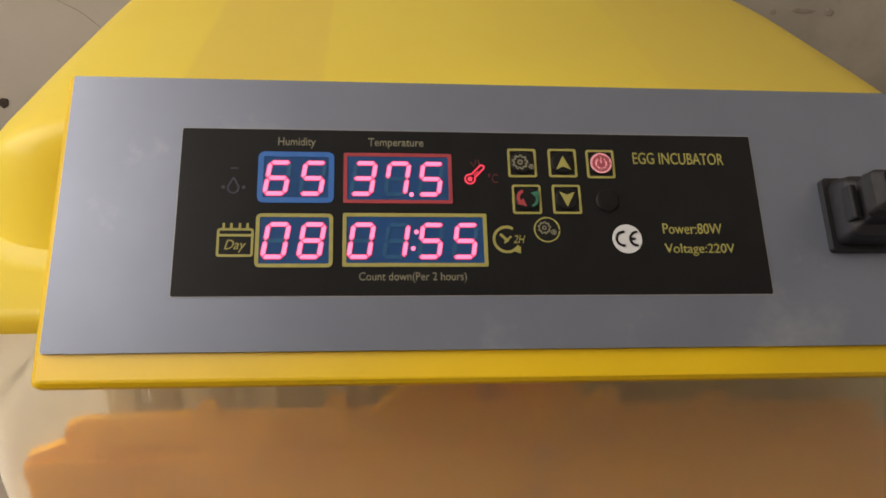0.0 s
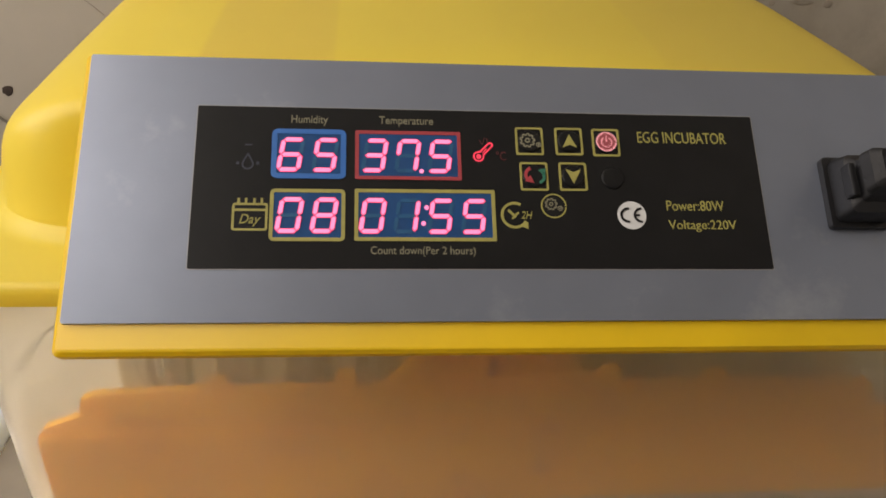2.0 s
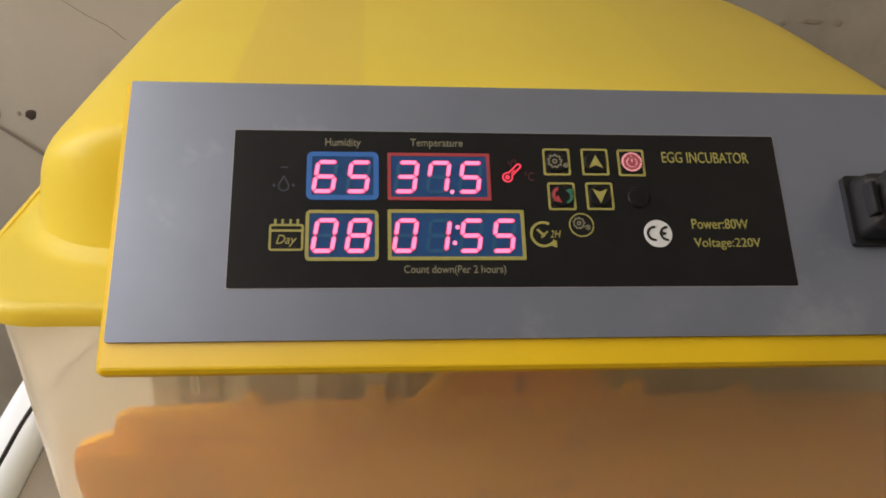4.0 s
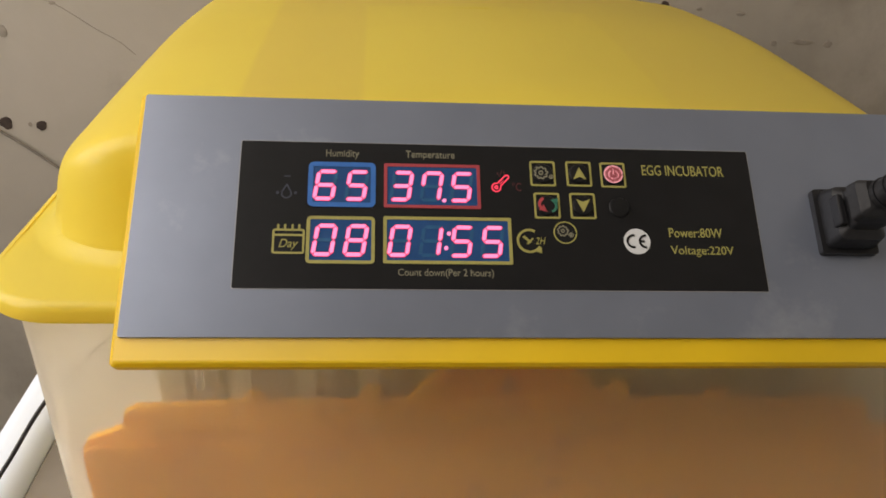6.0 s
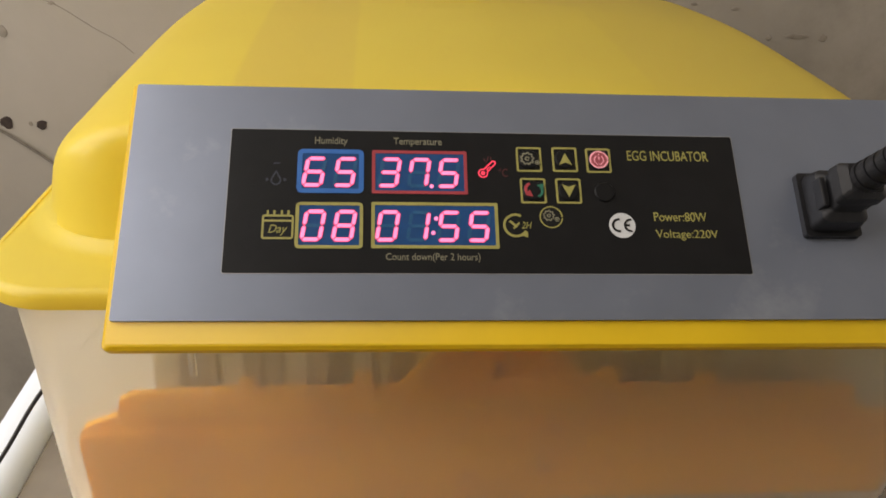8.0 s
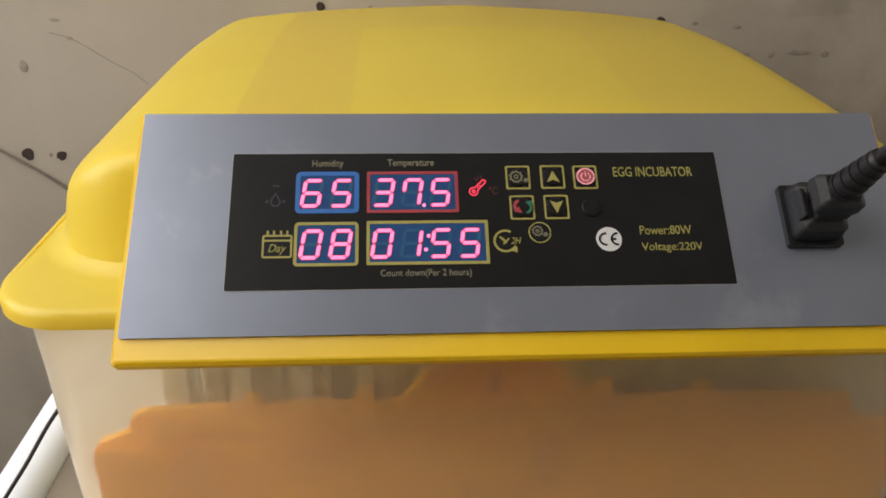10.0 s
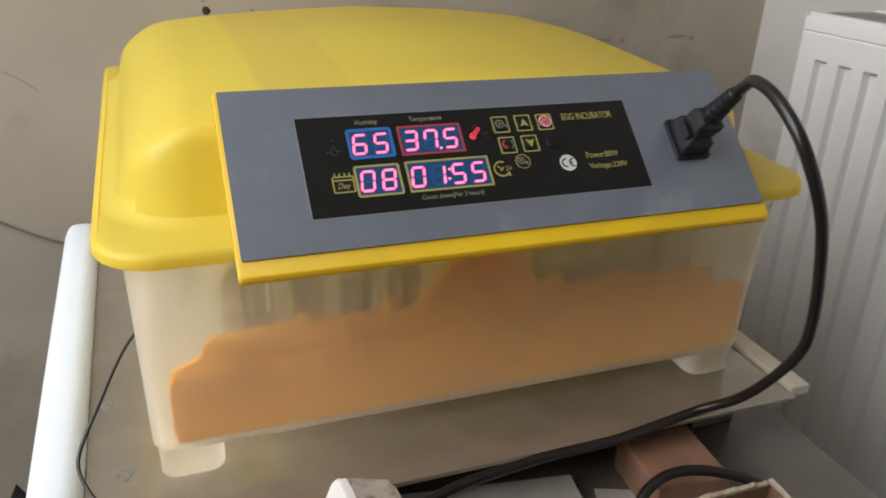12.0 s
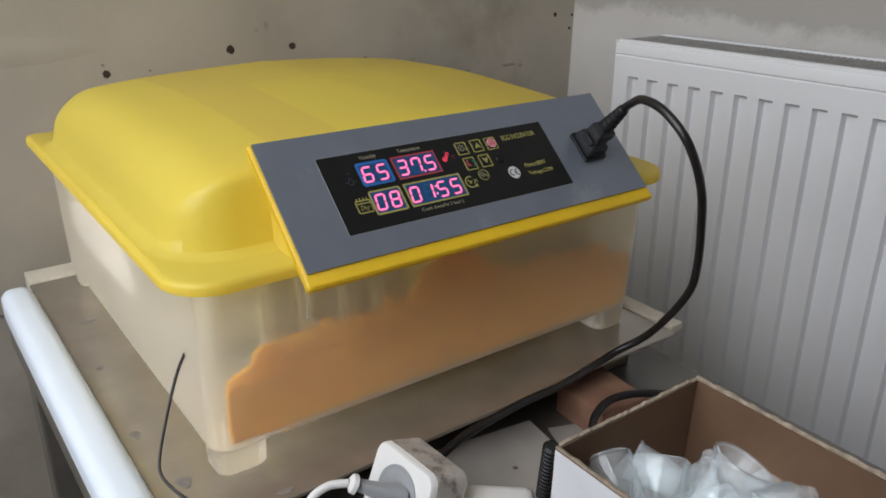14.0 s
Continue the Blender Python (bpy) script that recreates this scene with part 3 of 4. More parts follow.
# wedge housing that carries the panel
TILTP = 42.0
PM = pose(0, 0, 0.9255, TILTP)                  # panel frame: x along, y up the slope, z outward
PU0, PU1, PV0, PV1 = -0.1403, 0.1762, -0.0182, 0.0796
slab = []
for n_, k in ((-0.0065, 0.0012), (-0.0055, 0.0), (-0.0012, 0.0), (0.0, 0.0012)):
    slab.append([(x, y, n_) for x, y in rrect((PU1 - PU0) / 2 + 0.0024 - k, 0.0548 - k, 0.0022, 4, (PU0 + PU1) / 2, 0.0263)])
part("panel_housing", loft(slab), YELLOW_LIP, inc, "yellow sloped panel housing", m=PM, smooth=True, sharp=40)
sec = [(-0.0060, 0.9072), (-0.0110, 0.9090), (0.0590, 0.9722), (0.066, 0.9700), (0.085, 0.955), (0.085, 0.9072)]
for x in (PU0 + 0.010, PU1 - 0.012):
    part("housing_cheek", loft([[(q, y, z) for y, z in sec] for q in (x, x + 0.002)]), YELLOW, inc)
panel = part("control_panel", plate(rrect((PU1 - PU0) / 2, (PV1 - PV0) / 2, 0.0008, 3, (PU0 + PU1) / 2, (PV0 + PV1) / 2), 0.0, 0.0016), SILVER, inc, "matt silver grey control panel plate", m=PM)
LZ = 0.0016
PRINTS = PM @ Matrix.Translation((-0.0007, 0.0, 0.0))          # the prints sit a little off the middle of the film


def flat(name, bm, material, label="", m=None):
    return part(name, bm, material, panel, label, m=m or PRINTS)


def mm(*v):
    return [q * 0.001 for q in v]


flat("label_film", plate(rrect(0.102, 0.03005, 0.0006, 3, 0, 0.03005), LZ, LZ + 0.0003), LABEL, "glossy black printed label", PM)
rim = plate(rrect(0.1023, 0.03035, 0.0007, 3, 0, 0.03005), LZ, LZ + 0.00015)
flat("label_border", rim, BORDER, "", PM)
Z1 = LZ + 0.0003


def window(name, u0, u1, v0, v1, border, material, r):
    u0, u1, v0, v1, border, r = mm(u0, u1, v0, v1, border, r)
    c, e, a, b = (u0 + u1) / 2, (v0 + v1) / 2, (u1 - u0) / 2, (v1 - v0) / 2
    flat(name + "_frame", plate(rrect(a, b, r, 5, c, e), Z1, Z1 + 0.0003, rrect(a - border, b - border, max(0.0003, r - border), 5, c, e)), material)
    flat(name + "_window", plate(rrect(a - border, b - border, max(0.0003, r - border), 5, c, e), Z1, Z1 + 0.00012), WINDOW_BLUE)


window("humidity", -75.2, -49.3, 32.6, 51.5, 1.9, FRAME_BLUE, 2.2)
window("temperature", -46.1, -8.4, 32.6, 51.4, 1.3, FRAME_RED, 0.6)
window("day", -75.1, -49.4, 9.7, 28.7, 1.3, PRINT_Y, 1.8)
window("countdown", -46.2, 3.1, 9.9, 29.0, 1.3, PRINT_Y, 0.6)

SEGS = {"0": "abcdef", "1": "bc", "3": "abgcd", "5": "afgcd", "6": "afgcde", "7": "abcf", "8": "abcdefg"}


def digit(ch, u, v, w=8.2, h=12.9, t=1.45, lean=0.15):
    """A slanted seven-segment digit: u, v its lower left, millimetres."""
    mid, half, g = h / 2, t / 2, 0.22
    def hor(y):
        return [(half + g, y), (t + g, y + half), (w - t - g, y + half), (w - half - g, y), (w - t - g, y - half), (t + g, y - half)]
    def ver(x, y0, y1):
        return [(x, y0 + half + g), (x + half, y0 + t + g), (x + half, y1 - t - g), (x, y1 - half - g), (x - half, y1 - t - g), (x - half, y0 + t + g)]
    shapes = {"a": hor(h - half), "g": hor(mid), "d": hor(half), "f": ver(half, mid - half, h), "e": ver(half, 0, mid + half),
              "b": ver(w - half, mid - half, h), "c": ver(w - half, 0, mid + half)}
    for s, pts in shapes.items():
        lit = s in SEGS[ch]
        def outline(f):
            cx = sum(p[0] for p in pts) / 6
            cy = sum(p[1] for p in pts) / 6
            return [(0.001 * (u + x + lean * (y - mid)), 0.001 * (v + y)) for x, y in
                    [(cx + (p[0] - cx) * (1 - f / max(1.2, abs(pts[0][0] - cx), abs(pts[3][0] - cx))), cy + (p[1] - cy) * (1 - f / max(1.2, abs(pts[0][1] - cy), abs(pts[3][1] - cy)))) for p in pts]]
        z = Z1 + 0.00016
        if lit:
            flat("segment_edge", plate(outline(-0.30), z, z + 0.0001), SEG_HALO)
            flat("segment", plate(outline(0.08), z, z + 0.0002), SEG_ON, "lit pink red segment")
        else:
            flat("segment", plate(outline(0.0), z, z + 0.0001), SEG_OFF, "unlit segment")


for ch, u, v in (("6", -72.6, 35.2), ("5", -60.6, 35.2), ("3", -43.3, 35.3), ("7", -31.6, 35.3), ("5", -19.9, 35.3),
                 ("0", -72.4, 12.6), ("8", -60.6, 12.6), ("0", -44.0, 12.6), ("1", -32.2, 12.6), ("5", -20.4, 12.6), ("5", -8.6, 12.6)):
    digit(ch, u, v)
for u, v in ((-22.7, 35.9), (-21.2, 22.2), (-22.4, 16.3)):
    flat("lit_dot", disc(0.0008, 0.0003, 16, m=Matrix.Translation((*mm(u, v), Z1 + 0.0003))), SEG_ON, "lit pink red dot")

for text, u0, v0, u1, v1, mt, sh in (("Humidity", -68.7, 53.0, -55.9, 57.0, PRINT_W, 0), ("Temperature", -37.6, 53.2, -18.2, 57.2, PRINT_W, 0),
                                     ("Count down(Per 2 hours)", -40.6, 4.3, -4.5, 8.0, PRINT_W, 0), ("EGG INCUBATOR", 57.6, 48.5, 91.6, 53.0, PRINT_Y, 0),
                                     ("Power:80W", 65.7, 21.9, 87.3, 25.8, PRINT_Y, 0), ("Voltage:220V", 65.7, 13.8, 91.0, 18.3, PRINT_Y, 0),
                                     ("Day", -85.1, 14.9, -78.0, 19.3, PRINT_Y, 0.3), ("2H", 12.2, 18.4, 16.3, 21.2, PRINT_Y, 0.3), ("\u00b0C", 4.4, 40.6, 7.9, 44.2, PRINT_DIMRED, 0)):
    flat("lettering", lettering(text, *mm(u0, v0, u1, v1), z=Z1, shear=sh), mt)


def stroke(pts, w, closed=False, name="printed_line", material=None, h=0.0002):
    """A printed line through points in millimetres."""
    bm = bmesh.new()
    p = [Vector(q) for q in pts]
    rows = []
    for i, q in enumerate(p):
        a = p[i - 1] if (i or closed) else q
        b = p[(i + 1) % len(p)] if (i < len(p) - 1 or closed) else q
        d = (b - a).normalized()
        nrm = Vector((-d.y, d.x)) * w / 2
        rows.append([bm.verts.new((*mm(*(q + s * nrm)), Z1 + k)) for s, k in ((1, h), (-1, h), (-1, 0), (1, 0))])
    pairs = list(zip(rows, rows[1:])) + ([(rows[-1], rows[0])] if closed else [])
    for a, b in pairs:
        for i in range(4):
            bm.faces.new((a[i], a[(i + 1) % 4], b[(i + 1) % 4], b[i]))
    if not closed:
        bm.faces.new(rows[0])
        bm.faces.new(rows[-1])
    return flat(name, bm, material or PRINT_Y)


def arc(cx, cy, r, a0, a1, n=24):
    return [(cx + r * math.cos(radians(a0 + (a1 - a0) * i / n)), cy + r * math.sin(radians(a0 + (a1 - a0) * i / n))) for i in range(n + 1)]


def poly(pts, material, name="printed_mark", h=0.0002):
    return flat(name, plate([tuple(mm(*p)) for p in pts], Z1, Z1 + h), material)


# calendar sign
stroke([tuple(1000 * q for q in p) for p in rrect(0.0056, 0.0046, 0.0006, 3, -0.08165, 0.0184)], 0.8, True)
stroke([(-87.0, 20.9), (-76.3, 20.9)], 0.8)
for u in (-85.6, -83.1, -80.3, -77.8):
    stroke([(u, 23.0), (u, 25.2)], 0.8)
# keys: frame, moulded key dome and sign
BUTTONS = [(16.85, 48.3), (31.5, 48.45), (45.4, 48.25), (17.75, 34.5), (32.05, 34.6)]
for u, v in BUTTONS:
    flat("key_frame", plate(rrect(*mm(5.15, 5.5, 0.9), 4, *mm(u, v)), Z1, Z1 + 0.0003, rrect(*mm(4.35, 4.7, 0.5), 4, *mm(u, v))), PRINT_Y)
for u, v in BUTTONS + [(46.7, 34.2)]:
    rg = []
    for s, z in ((1.0, 0.0), (0.97, 0.0004), (0.90, 0.0008), (0.75, 0.0009)):
        rg.append([(*mm(u + 4.2 * s * math.cos(w), v + 4.3 * s * math.sin(w)), Z1 + z) for w in [2 * math.pi * i / 32 for i in range(32)]])
    flat("key_dome", loft(rg), LABEL)
ZK = Z1
Z1 = ZK + 0.0009


def gear(cx, cy, r, w, teeth=9):
    pts = []
    for i in range(teeth * 4):
        q = r if (i // 2) % 2 else r * 1.28
        pts.append((cx + q * math.cos(2 * math.pi * i / (teeth * 4)), cy + q * math.sin(2 * math.pi * i / (teeth * 4))))
    stroke(pts, w, True, "gear_sign", PRINT_W)
    stroke(arc(cx, cy, r * 0.36, 0, 345, 16), w, False, "gear_sign", PRINT_W)


gear(16.0, 48.3, 2.1, 0.5)
gear(20.0, 46.6, 0.7, 0.3, 6)
poly([(31.5, 51.0), (28.8, 45.6), (31.5, 46.8), (34.2, 45.6)], PRINT_Y, "arrow_up_sign")
poly([(32.0, 31.6), (34.9, 37.2), (32.0, 36.0), (29.3, 37.2)], PRINT_Y, "arrow_down_sign")
flat("power_key", plate([tuple(mm(*p)) for p in arc(45.4, 48.3, 3.5, 0, 352, 40)], Z1, Z1 + 0.0002), LED_ROSE, "lit rose power key")
stroke(arc(45.4, 48.3, 3.5, 0, 354, 40), 0.75, False, "power_ring", LED_PINK)
stroke(arc(45.4, 48.1, 1.9, 120, 420, 24), 0.65, False, "power_sign", LED_PINK)
stroke([(45.4, 48.2), (45.4, 50.8)], 0.65, False, "power_sign", LED_PINK)
stroke(arc(17.2, 34.8, 2.6, 110, 235, 14), 1.1, False, "turn_arrow", PRINT_RED)
poly([(14.2, 32.4), (17.5, 31.6), (16.2, 34.6)], PRINT_RED, "turn_arrow")
stroke(arc(18.6, 34.2, 2.6, -70, 40, 14), 1.0, False, "turn_arrow", PRINT_GREEN)
poly([(19.0, 36.6), (22.0, 37.4), (21.6, 34.6)], PRINT_GREEN, "turn_arrow")
Z1 = ZK
stroke(arc(24.2, 23.3, 4.4, 0, 354, 40), 0.5, False, "round_frame")
gear(23.3, 24.0, 1.7, 0.4)
gear(26.5, 22.4, 0.7, 0.3, 6)
# two-hour turning sign
stroke(arc(9.9, 19.7, 4.5, 60, 330, 36), 0.95, False, "turning_sign")
poly([(12.2, 15.5), (14.5, 17.2), (14.5, 14.6)], PRINT_Y, "turning_sign")
stroke([(7.6, 21.6), (10.4, 19.0)], 0.9, False, "turning_sign")
stroke([(9.0, 18.4), (11.4, 20.8)], 0.7, False, "turning_sign")
# thermometer and droplet signs
stroke(arc(-2.0, 42.0, 1.75, 75, 375, 24), 0.55, False, "thermometer_sign", LED_RED)
stroke(arc(-2.0, 42.0, 0.55, 0, 345, 12), 0.7, False, "thermometer_sign", LED_RED)
stroke([(-1.55, 43.7), (1.65, 47.05)] + arc(2.25, 46.5, 0.82, 135, -45, 8) + [(-0.35, 42.55)], 0.55, False, "thermometer_sign", LED_RED)
stroke([(-0.6, 43.4), (0.9, 45.0)], 0.35, False, "thermometer_sign", LED_RED)
stroke([(-1.5, 48.4), (-0.5, 46.6), (0.4, 49.3)], 0.4, False, "heat_sign", PRINT_DIMRED)
stroke([(1.2, 49.3), (1.4, 47.6)], 0.4, False, "heat_sign", PRINT_DIMRED)
stroke([(-83.2, 41.8), (-84.8, 38.8)] + arc(-83.2, 37.9, 1.8, 160, 380, 14) + [(-83.2, 41.8)], 0.55, False, "droplet_sign", PRINT_DIM)
for u in (-86.6, -79.8):
    flat("droplet_dot", disc(0.0006, 0.0002, 12, m=Matrix.Translation((*mm(u, 38.2), Z1 + 0.0001))), PRINT_DIM)
stroke([(-84.4, 45.2), (-82.0, 45.2)], 0.5, False, "droplet_sign", PRINT_DIM)
# round white conformity mark with two open arcs
flat("round_mark", plate([tuple(mm(*p)) for p in arc(52.45, 20.0, 5.3, 0, 352, 44)], Z1, Z1 + 0.00015), PRINT_WHITE, "round white mark")
Z1 = ZK + 0.00015
stroke(arc(51.1, 20.0, 2.5, 80, 280, 20), 0.85, False, "mark_arc", LABEL)
stroke(arc(56.0, 20.0, 2.5, 85, 275, 20), 0.85, False, "mark_arc", LABEL)
stroke([(53.6, 20.0), (55.4, 20.0)], 0.85, False, "mark_arc", LABEL)
Z1 = ZK

# inlet socket in the panel
flat("power_inlet", plate(rrect(0.0116, 0.0138, 0.0015, 4, 0.1372, 0.0288), LZ, LZ + 0.0030), BLACK_PL, "black power inlet", PM)

# tub
def tub():
    n = 8
    yc = 0.2375
    levels = [(0.772, 0.2128, 0.2075), (0.80, 0.2134, 0.2087), (0.87, 0.2146, 0.2110), (0.8975, 0.2152, 0.2125)]
    outer = [[(x, y, 0.772) for x, y in rrect(0.2120, 0.2067, 0.0145, n, 0.0178, yc)]]
    outer += [[(x, y, z + 0.0007 * (i == 0)) for x, y in rrect(a, b, 0.0155, n, 0.0178, yc)] for i, (z, a, b) in enumerate(levels)]
    inner = [[(x, y, max(z, 0.7732) + 0.0004 * (i == 0)) for x, y in rrect(a - 0.0022, b - 0.0022, 0.0135, n, 0.0178, yc)] for i, (z, a, b) in enumerate(levels)]
    return loft(outer + inner[::-1])


tubp = part("tub", tub(), FROST, inc, "frosted translucent plastic tub", smooth=True, sharp=40)
tubp.visible_shadow = False
for sx in (-1, 1):
    for y0, y1 in ((0.0318, 0.066), (0.409, 0.4425)):
        x0, x1 = (-0.1925, -0.1535) if sx < 0 else (0.1890, 0.2280)
        rg = [[(x, y, z) for x, y in rrect((x1 - x0) / 2 - k, (y1 - y0) / 2 - k, 0.010, 5, (x0 + x1) / 2, (y0 + y1) / 2)] for z, k in ((0.7502, 0.0015), (0.7512, 0.0005), (0.7722, 0.0))]
        part("foot", loft(rg), FROST, inc, "frosted plastic foot", smooth=True, sharp=40).visible_shadow = False
# orange insert behind the front wall of the tub, with a raised centre
pts = [(-0.180, 0.7742), (0.222, 0.7742), (0.224, 0.822), (0.220, 0.827), (0.198, 0.830), (0.190, 0.834), (0.188, 0.844), (0.185, 0.846), (0.118, 0.847), (0.116, 0.853), (0.108, 0.853), (0.106, 0.847),
       (0.070, 0.847), (0.067, 0.856), (0.061, 0.856), (0.056, 0.850), (0.0355, 0.870), (0.022, 0.880), (-0.004, 0.880), (-0.0165, 0.870), (-0.034, 0.848), (-0.046, 0.847), (-0.047, 0.855), (-0.054, 0.855),
       (-0.056, 0.847), (-0.098, 0.847), (-0.100, 0.852), (-0.106, 0.852), (-0.108, 0.847), (-0.154, 0.845), (-0.1600, 0.842), (-0.162, 0.833), (-0.169, 0.830), (-0.178, 0.826), (-0.181, 0.821)]
bm = loft([[(x, y - (z - 0.778) * 0.045, z) for x, z in pts] for y in (0.0348, 0.0368, 0.0388)])
part("insert", bm, ORANGE, inc, "orange plastic insert behind the front of the tub")
part("insert_rib", box(-0.152, 0.186, 0.0310, 0.0318, 0.832, 0.8435, 0.0003), ORANGE, inc)
low = [[(x, 0.0336 - (z - 0.778) * 0.040 + 0.002 * k, z) for x, z in rrect(0.2025 - 0.0006 * (k != 1), 0.0240 - 0.0006 * (k != 1), 0.007, 5, 0.0205, 0.7990)] for k in range(3)]
part("insert_trough", loft(low), ORANGE, inc)
for i in range(5):
    y = 0.085 + 0.068 * i
    part("egg_tray", box(-0.11 if i == 0 else -0.150, 0.200, y + (0.02 if i == 0 else 0), y + 0.056, 0.782, 0.835, 0.004), TRAYGREY, inc, "grey egg tray")
# upright cells of the turning trays, close behind the insert
DIVIDER = mat("dark_tray_plastic", (0.62, 0.57, 0.38), 0.5, var=0.30, scale=90, stain=(0.40, 0.37, 0.25), stain_scale=70, stain_at=0.5)
cells = random.Random(5)
for k in range(44):
    x = -0.142 + 0.0076 * k
    if -0.022 < x < 0.042:
        continue
    y, h, w = 0.0470 + 0.0025 * (k % 4), 0.866 + 0.022 * cells.random(), 0.0038 + 0.0026 * cells.random()
    ring = [(x - w, 0.830), (x + w, 0.830), (x + w, h - 0.004), (x + 0.4 * w, h), (x - 0.5 * w, h - 0.001), (x - w, h - 0.006)]
    part("tray_divider", loft([[(px, y + q, pz) for px, pz in ring] for q in (0.0, 0.0022)]), DIVIDER, inc)
part("liner", box(-0.1872, -0.1860, 0.205, 0.385, 0.822, 0.876, 0.0004), LINER, inc, "white card liner inside the tub")
for x, z, r in ((0.0392, 0.823, 0.0030), (0.038, 0.797, 0.0028), (-0.001, 0.793, 0.0022), (0.0105, 0.856, 0.0022), (0.0108, 0.861, 0.002)):
    part("rust_spot", disc(r, 0.0015, 14, m=pose(x, 0.0331 - (z - 0.778) * 0.040, z, 90)), mat("brown_spot", (0.44, 0.18, 0.02), 0.6, var=0.2, scale=200), inc)

part("catch", box(-0.1246, -0.1214, 0.0205, 0.0235, 0.8625, 0.898, 0.0012), FROST, inc, "small clear catch under the lid")
part("scratch", tube([(-0.172, 0.0310, 0.870), (-0.167, 0.0310, 0.877), (-0.159, 0.0310, 0.884)], 0.00035, 6), PLUGGREY, inc, "dark scratch on the tub")

# ---------------------------------------------------------------- mains lead
lead = thing("power_lead", (0.139, 0.02, 0.95), "black mains lead plugged into the control panel", "cable")
PLM = PM @ Matrix.Translation((0.1372, 0.0288, LZ + 0.003))
sec = []
for z, a, b, cu, cv in ((0.0, 0.0098, 0.0118, 0, 0), (0.0015, 0.0102, 0.0122, 0, 0), (0.0085, 0.0092, 0.0110, 0.0004, 0), (0.0105, 0.0066, 0.0082, 0.0006, 0.0004), (0.0145, 0.0064, 0.0078, 0.0010, 0.0006),
                        (0.0160, 0.0092, 0.0078, 0.0014, 0.0008), (0.0205, 0.0090, 0.0074, 0.0020, 0.0010), (0.0225, 0.0062, 0.0060, 0.0024, 0.0014)):
    sec.append([(x + cu, y + cv, z) for x, y in rrect(a, b, min(a, b) * 0.28, 4)])
plug = part("plug", loft(sec), BLACK_PL, lead, "black moulded connector plug", m=PLM, smooth=True, sharp=30)
for sx in (-1, 1):
    part("grip_ridge", box(sx * 0.0086 - 0.0012, sx * 0.0086 + 0.0012, -0.0060, 0.0065, 0.0070, 0.0125, 0.0008), BLACK_PL, plug, m=PLM)
root = PLM @ Vector((0.0024, 0.0014, 0.0205))
CAB = [tuple(root), (0.1420, -0.0085, 0.9815), (0.1395, -0.0190, 0.9893), (0.1275, -0.040, 0.9975), (0.121, -0.066, 0.994), (0.123, -0.088, 0.975), (0.140, -0.092, 0.940), (0.157, -0.086, 0.900), (0.168, -0.080, 0.866), (0.172, -0.074, 0.842),
       (0.172, -0.058, 0.812), (0.173, -0.035, 0.781), (0.160, -0.018, 0.763), (0.132, -0.0150, 0.7550), (0.09, -0.0200, 0.7540), (0.03, -0.0225, 0.7545), (-0.035, -0.031, 0.752), (-0.075, -0.040, 0.735), (-0.10, -0.06, 0.712), (-0.06, -0.115, 0.7045)]
part("cable", tube(CAB, 0.0034, 12), CABLE, lead, smooth=True)
ax = [root, Vector((0.1412, -0.0030, 0.9750)), Vector((0.1418, -0.0105, 0.9832))]
part("strain_relief", tube(ax, 0.005, 14, radii=(0.0064, 0.0044)), BLACK_PL, lead, "black ribbed strain relief", smooth=True)
for i in range(5):
    p = ax[0].lerp(ax[2], 0.12 + 0.19 * i)
    dr = (ax[2] - ax[0]).normalized()
    part("rib", disc(0.0066 - 0.00042 * i, 0.0022, 20, m=Matrix.Translation(p) @ dr.to_track_quat("Z", "Y").to_matrix().to_4x4()), BLACK_PL, lead)

# thin probe wire out of the tub's side
WIRE = [(-0.1925, 0.0730, 0.8400), (-0.1950, 0.0700, 0.8370), (-0.2030, 0.0630, 0.8300), (-0.2110, 0.0550, 0.8200), (-0.2210, 0.0450, 0.8040), (-0.2300, 0.0330, 0.7910), (-0.2340, 0.0250, 0.7830), (-0.2330, 0.0160, 0.7780), (-0.2270, 0.0040, 0.7720), (-0.2180, -0.0080, 0.7640), (-0.2080, -0.0200, 0.7480), (-0.1920, -0.0300, 0.7045)]
solid("probe_wire", tube(WIRE, 0.0011, 8), CABLE, "thin black wire coming out of the tub side", "wire", smooth=True)

# ---------------------------------------------------------------- clutter on the table
cb = thing("cardboard_box", (0.03, -0.235, 0.70), "small brown cardboard box with torn edges and a white printed side", "box")
X0, X1, Y0, Y1, ZT = -0.040, 0.101, -0.345, -0.139, 0.820
def torn(a, b, z0, z1, t, seed, white=False):
    """A cardboard wall from a to b with an uneven top edge."""
    rnd = random.Random(seed)
    a, b = Vector(a), Vector(b)
    d = (b - a).normalized()
    nr = Vector((-d.y, d.x)) * t
    n = 46
    bm = bmesh.new()
    rows = []
    for i in range(n + 1):
        p = a.lerp(b, i / n)
        z = z1 - 0.0016 * rnd.random()
        rows.append([bm.verts.new((q.x, q.y, h)) for q, h in ((p, z0), (p, z), (p + nr, z - 0.0006), (p + nr, z0))])
    for r, s in zip(rows, rows[1:]):
        for i in range(4):
            bm.faces.new((r[i], r[(i + 1) % 4], s[(i + 1) % 4], s[i]))
    bm.faces.new(rows[0])
    bm.faces.new(rows[-1])
    return bm
part("bottom", box(X0 + 0.003, X1 - 0.003, Y0 + 0.003, Y1 - 0.003, 0.7005, 0.7035), CARD, cb)
